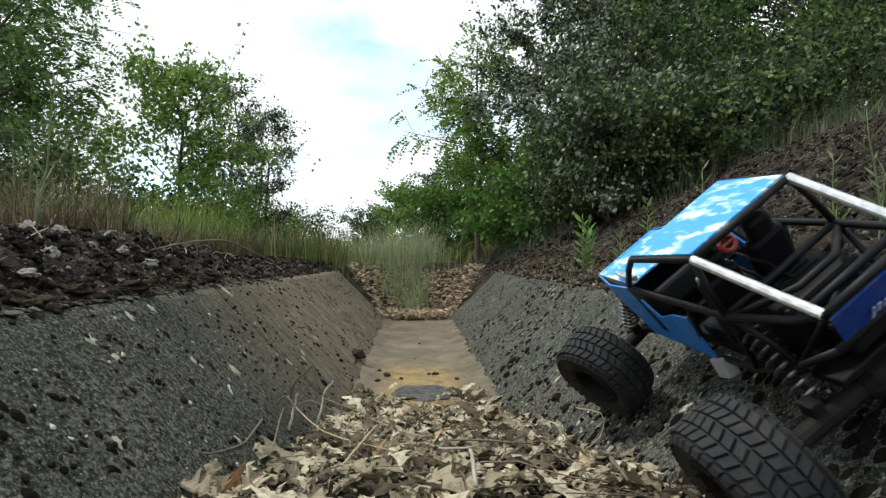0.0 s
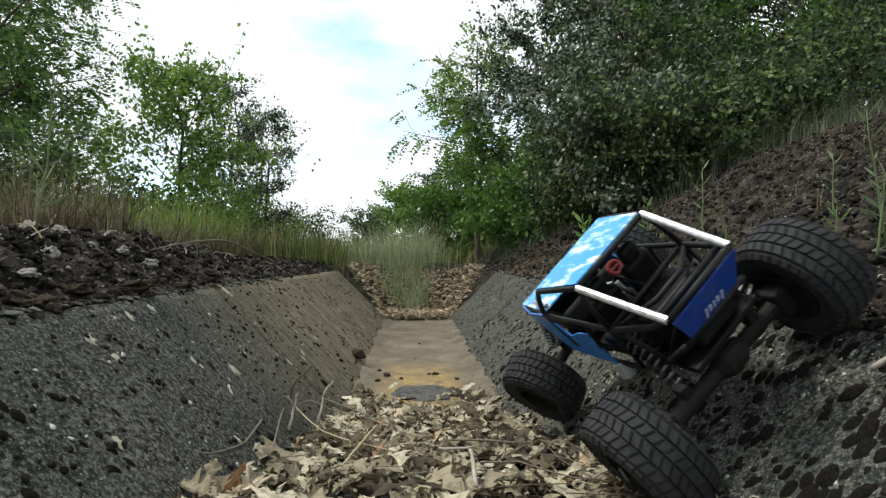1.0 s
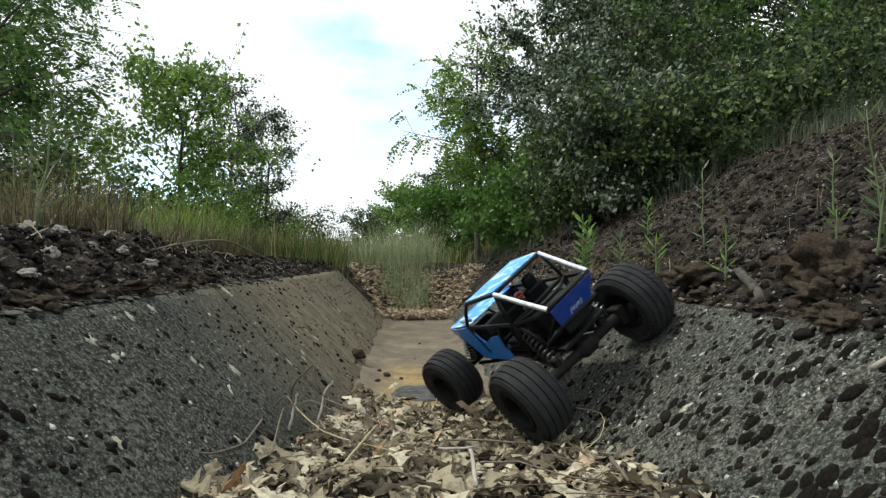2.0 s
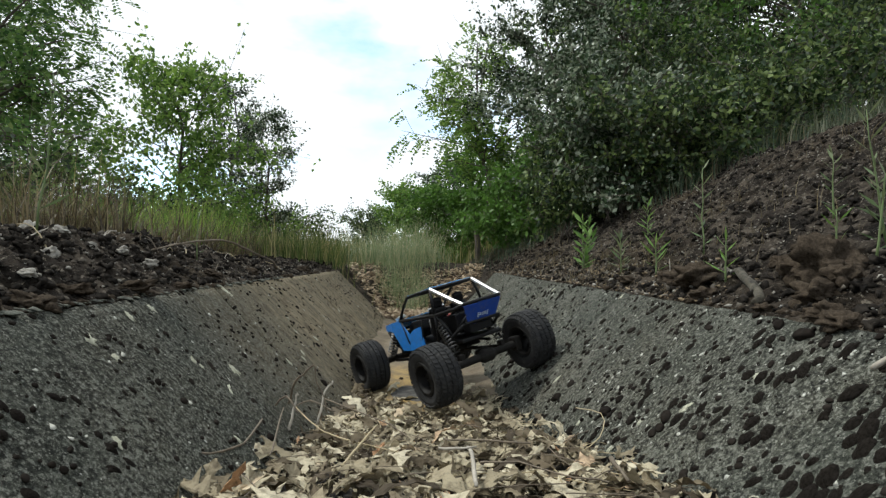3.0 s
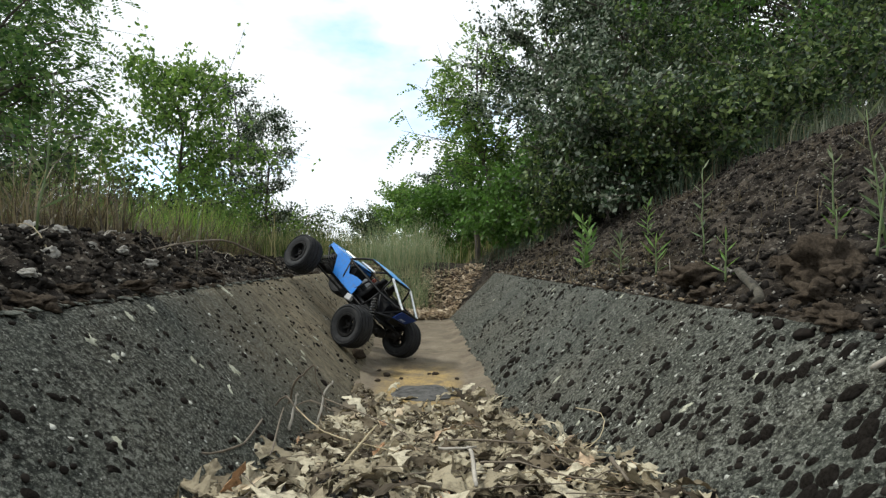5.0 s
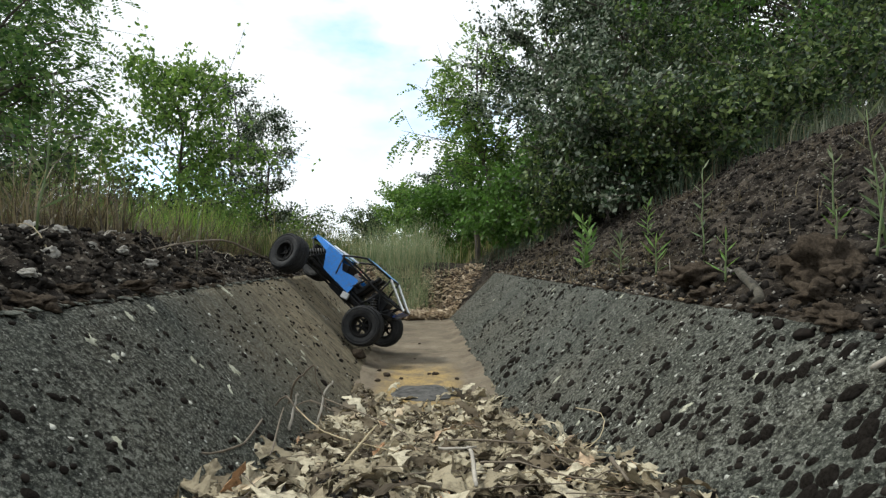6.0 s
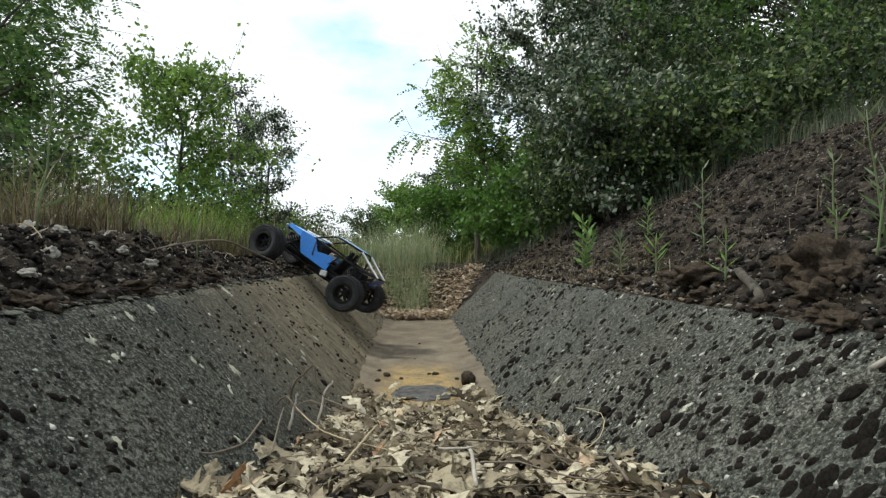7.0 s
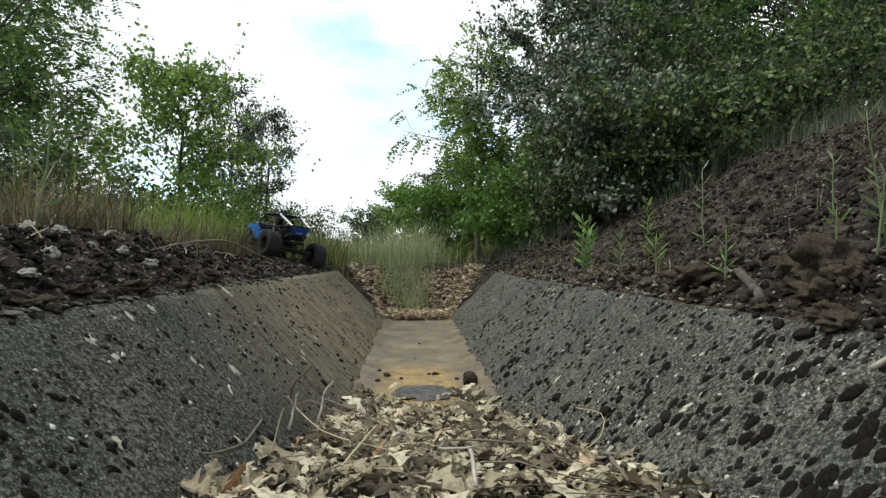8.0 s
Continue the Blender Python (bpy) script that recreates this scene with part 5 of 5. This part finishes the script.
    for k in range(5):
        block(bm, (-0.155 + k * 0.01, 0, 0.0915), (0.004, 0.05, 0.003), (0, 4, 0), bevel=0)
    part("battery_box", bm, M_BLACK, car, "ribbed black battery box")
    bm = bmesh.new()
    block(bm, (0.03, 0, 0.075), (0.03, 0.11, 0.03), (0, 20, 0), bevel=0.005)
    part("dashboard", bm, M_BLACK, car)
    bm = bmesh.new()
    ring = [(0.004 + 0.004 * math.sin(t), -0.038 + 0.009 * math.cos(t), 0.090 + 0.008 * math.sin(t)) for t in (k * math.pi / 8 for k in range(17))]
    tube(bm, ring, 0.0028, 6)
    tube(bm, [(0.004, -0.047, 0.090), (0.004, -0.029, 0.090)], 0.002, 6)
    part("steering_wheel", bm, M_RED, car, "red toy steering wheel")
    bm = bmesh.new()
    block(bm, (-0.045, 0.066, 0.012), (0.026, 0.014, 0.022), (12, 18, 0), bevel=0.002)
    part("servo", bm, M_GREY, car, "pale grey servo case under the sill")
    bm = bmesh.new()
    block(bm, (-0.012, 0.0, 0.075), (0.03, 0.035, 0.024), (0, 0, 15), bevel=0.003)
    part("receiver", bm, M_GREY, car, "silver-grey electronics case")
    bm = bmesh.new()
    tube(bm, [(-0.02, 0.02, 0.085), (-0.05, 0.0, 0.1), (-0.1, 0.01, 0.1), (-0.135, 0.015, 0.092)], 0.0022, 6)
    tube(bm, [(-0.02, 0.01, 0.086), (-0.05, -0.012, 0.102), (-0.1, -0.005, 0.102), (-0.135, 0.0, 0.092)], 0.0022, 6)
    part("cable", bm, M_BLACK, car)
    # shocks with springs, links and drive shafts
    for front in (0, 1):
        sx = 1 if front else -1
        for s in (1, -1):
            top, low = Vector((sx * 0.115, 0.052 * s, 0.082)), Vector((sx * 0.172, 0.064 * s, 0.012))
            d = low - top
            q = d.to_track_quat("Z", "Y").to_matrix().to_4x4()
            bm = bmesh.new()
            tube(bm, [top, top + d * 0.55], 0.0062, 10)
            tube(bm, [top, low], 0.0025, 8)
            shock = part("shock_absorber", bm, M_PLASTIC, car)
            bm = bmesh.new()
            tube(bm, [Matrix.Translation(top + d * 0.12) @ q @ Vector(p) for p in helix(0.0115, 8, d.length * 0.8, 12)], 0.0018, 5)
            part("spring", bm, M_SPRING, shock, "dark grey coil spring")
        for s in (1, -1):
            for line in (((sx * 0.03, 0.032 * s, -0.004), (sx * 0.168, 0.055 * s, -0.004)), ((sx * 0.05, 0.03 * s, 0.028), (sx * 0.172, 0.03 * s, 0.018))):
                bm = bmesh.new()
                tube(bm, line, 0.0037, 8)
                part("suspension_link", bm, M_PLASTIC, car)
        bm = bmesh.new()
        tube(bm, [(sx * 0.03, -0.005, 0.004), (sx * 0.085, -0.005, 0.004), (sx * 0.09, -0.005, 0.005), (sx * 0.15, -0.005, 0.006)], [0.007, 0.007, 0.0045, 0.0045], 8)
        part("drive_shaft", bm, M_PLASTIC, car)
    # axles and wheels, which move on the car
    moving = {}
    tyre, rim = tyre_mesh(), rim_mesh()
    for front, name in ((1, "front_axle"), (0, "rear_axle")):
        moving[name] = build_axle(name, car, front)
        for s in (1, -1):
            w = new("wheel")
            w.empty_display_size = 0.02
            w.parent = car
            w["label"] = "knobbly dusty rubber tyre on black rim"
            for nm, me in (("tyre", tyre), ("rim", rim)):
                o = new(nm, me)
                o.parent = w
                if s < 0:
                    o.rotation_euler = (0, 0, math.pi)
            moving[(front, s)] = w
    return car, moving


def mat_tyre():
    n = Nodes("dusty_rubber")
    col = n.ramp(n.noise(45, 5, 0.65), [(0.35, (0.015, 0.0155, 0.0165)), (0.6, (0.03, 0.03, 0.03)), (0.8, (0.075, 0.066, 0.055))])
    n.bump(n.noise(220, 3, 0.6), 0.25, 0.001)
    return n.done(col, 0.8, spec=0.3)


def mat_roof():
    n = Nodes("blue_white_flames")
    f = n.noise(48, 5, 0.62, (0.45, 1.3, 1.0))
    col = n.ramp(f, [(0.0, (0.02, 0.25, 0.74)), (0.49, (0.04, 0.34, 0.82)), (0.54, (0.35, 0.6, 0.82)), (0.6, (0.72, 0.8, 0.82))])
    col = n.mix(n.ramp(n.noise(120, 4, 0.7), [(0.6, 0.0), (0.8, 0.35)]), col, (0.18, 0.16, 0.13))
    return n.done(col, 0.38, spec=0.5)


def mat_blue(name, c):
    n = Nodes(name)
    col = n.ramp(n.noise(60, 5, 0.6), [(0.3, tuple(v * 0.85 for v in c)), (0.7, c)])
    col = n.mix(n.ramp(n.noise(90, 5, 0.7), [(0.48, 0.0), (0.75, 0.5)]), col, (0.13, 0.115, 0.095))
    return n.done(col, n.ramp(n.noise(70, 3), [(0.3, 0.3), (0.7, 0.5)]), spec=0.5)


M_TYRE = mat_tyre()
M_ROOF = mat_roof()
M_BLUE = mat_blue("blue_lexan", (0.02, 0.22, 0.70))
M_DEEPBLUE = mat_blue("deep_blue_lexan", (0.008, 0.052, 0.31))
M_TUBE = mat_plain("black_tube", (0.009, 0.009, 0.0095), 0.5, vary=0.3, scale=60, spec=0.2)
M_BLACK = mat_plain("black_plastic", (0.006, 0.006, 0.0065), 0.55, vary=0.35, scale=50, spec=0.2)
M_PLASTIC = mat_plain("dusty_plastic", (0.012, 0.011, 0.0095), 0.75, vary=0.45, scale=45, spec=0.2)
M_RIM = mat_plain("dark_rim", (0.008, 0.0075, 0.007), 0.65, vary=0.4, scale=60, spec=0.2)
M_SILVER = mat_plain("aluminium", (0.7, 0.7, 0.69), 0.3, metal=0.75, vary=0.3, scale=110)
M_SPRING = mat_plain("spring_steel", (0.12, 0.12, 0.12), 0.45, metal=0.8, vary=0.2)
M_GREY = mat_plain("grey_case", (0.36, 0.36, 0.35), 0.5, vary=0.2, scale=80)
M_WHITE = mat_plain("white_print", (0.34, 0.4, 0.55), 0.5, vary=0.08)
M_RED = mat_plain("red_plastic", (0.25, 0.02, 0.014), 0.4, vary=0.1)

CAR, MOVING = build_car()

# the car's way, and how its axles tilt, rise and shift: t, rear roll, front roll, rear z, front z, rear y, front y
CAR_ROWS = [
    (0.00, pose(0.358, 0.625, 0.274, -39.8, -5.0, 95.0)),
    (0.50, pose(0.325, 0.677, 0.265, -43.4, -3.7, 96.8)),
    (1.00, pose(0.290, 0.760, 0.249, -46.5, 0.1, 100.1)),
    (1.50, pose(0.239, 0.890, 0.231, -46.0, 2.1, 107.3)),
    (1.70, pose(0.232, 0.976, 0.214, -44.1, 3.7, 108.0)),
    (2.80, pose(0.088, 1.333, 0.121, -15.1, 11.6, 115.1)),
    (3.00, pose(0.051, 1.408, 0.119, -11.9, 9.1, 116.5)),
    (3.50, pose(-0.010, 1.469, 0.119, 3.3, -0.5, 121.6)),
    (4.00, pose(-0.113, 1.652, 0.126, 13.0, -18.1, 121.2)),
    (4.50, pose(-0.196, 1.860, 0.187, 26.5, -27.0, 125.4)),
    (5.80, pose(-0.276, 1.991, 0.230, 19.5, -40.9, 152.6)),
    (6.20, pose(-0.291, 2.025, 0.243, 10.4, -42.8, 163.2)),
    (6.50, pose(-0.296, 2.046, 0.257, 8.8, -42.5, 164.0)),
    (7.00, pose(-0.391, 2.206, 0.304, 9.8, -33.9, 162.3)),
    (7.30, pose(-0.481, 2.457, 0.338, 20.9, -22.1, 148.5)),
    (7.60, pose(-0.569, 2.620, 0.376, 18.5, -12.0, 140.5)),
    (8.00, pose(-0.731, 2.875, 0.418, 6.1, -6.5, 133.3)),
]
AXLE_ROWS = [
    (0.00, 2.5, -5.0, 0.007, -0.008, 0.020, 0.005),
    (0.50, 3.5, -7.4, 0.008, -0.010, 0.016, -0.001),
    (1.00, 2.7, -7.3, 0.006, -0.008, 0.018, -0.004),
    (1.50, 5.0, -1.4, 0.001, -0.001, 0.015, -0.007),
    (1.70, 4.0, 0.9, 0.009, 0.001, 0.017, -0.007),
    (2.80, -0.8, 8.0, -0.001, 0.009, 0.002, -0.003),
    (3.00, -1.4, 0.8, -0.012, 0.001, 0.001, -0.001),
    (3.50, -9.9, 5.8, -0.005, 0.006, -0.003, -0.004),
    (4.00, -11.2, 10.8, -0.001, 0.012, -0.003, -0.004),
    (4.50, -12.0, 1.0, -0.003, 0.001, -0.002, -0.001),
    (5.80, -4.1, -3.7, -0.001, -0.005, -0.000, 0.001),
    (6.20, -1.7, -4.6, 0.002, -0.007, -0.001, 0.002),
    (6.50, -0.5, -3.7, -0.001, -0.005, 0.000, -0.000),
    (7.00, -2.6, -3.3, 0.013, -0.005, -0.002, 0.003),
    (7.30, -2.6, -1.7, 0.011, -0.002, 0.001, 0.002),
    (7.60, 0.5, -3.6, 0.014, -0.005, -0.002, 0.001),
    (8.00, 7.2, -3.9, -0.004, -0.004, -0.000, -0.006),
]


def between(rows, t):
    """Values of a table of (t, a, b, ...) at the time t."""
    for p, q in zip(rows, rows[1:]):
        if t <= q[0]:
            k = smooth((t - p[0]) / (q[0] - p[0]))
            return [a + (b - a) * k for a, b in zip(p[1:], q[1:])]
    return list(rows[-1][1:])


# how far the front wheels are turned to the car's left, in degrees
STEER_ROWS = [(0.0, 18.0), (1.7, 14.0), (2.8, 0.0), (4.5, 0.0), (5.8, -20.0), (6.6, -20.0), (7.2, -8.0), (7.6, 0.0), (8.0, 0.0)]


def motions():
    walk(CAR, CAR_ROWS)
    places = [(t, *m.translation) for t, m in CAR_ROWS]
    steps = [k / 10 for k in range(81)]
    spin, angle, last = [], 0.0, Vector(between(places, 0.0))
    for t in steps:
        p = Vector(between(places, t))
        slip = 1.0 + 2.2 * smooth((t - 4.4) / 0.4) * smooth((7.2 - t) / 0.5)      # the wheels scrabble on the way up
        angle += min(78.0, max(8.0 if t > 4.4 else 0.0, math.degrees((p - last).length / WHEEL_R) * slip))
        last = p
        spin.append(angle)
    for front, name in ((1, "front_axle"), (0, "rear_axle")):
        rows = {1: [], -1: []}
        axle = []
        for t, a in zip(steps, spin):
            ar, af, zr, zf, yr, yf = between(AXLE_ROWS, t)
            roll, z, y, x = (af, zf, yf, BASE) if front else (ar, zr, yr, -BASE)
            m = pose(x, y, z, roll)
            axle.append((t, m))
            for s in (1, -1):
                turn = between(STEER_ROWS, t)[0] if front else 0.0
                rows[s].append((t, m @ pose(0, s * TRACK, 0, 0, 0, turn) @ pose(0, 0, 0, 0, a, 0)))
        walk(MOVING[name], axle)
        for s in (1, -1):
            walk(MOVING[(front, s)], rows[s])
    for thing, rows in FLYING:
        walk(thing, rows)


motions()
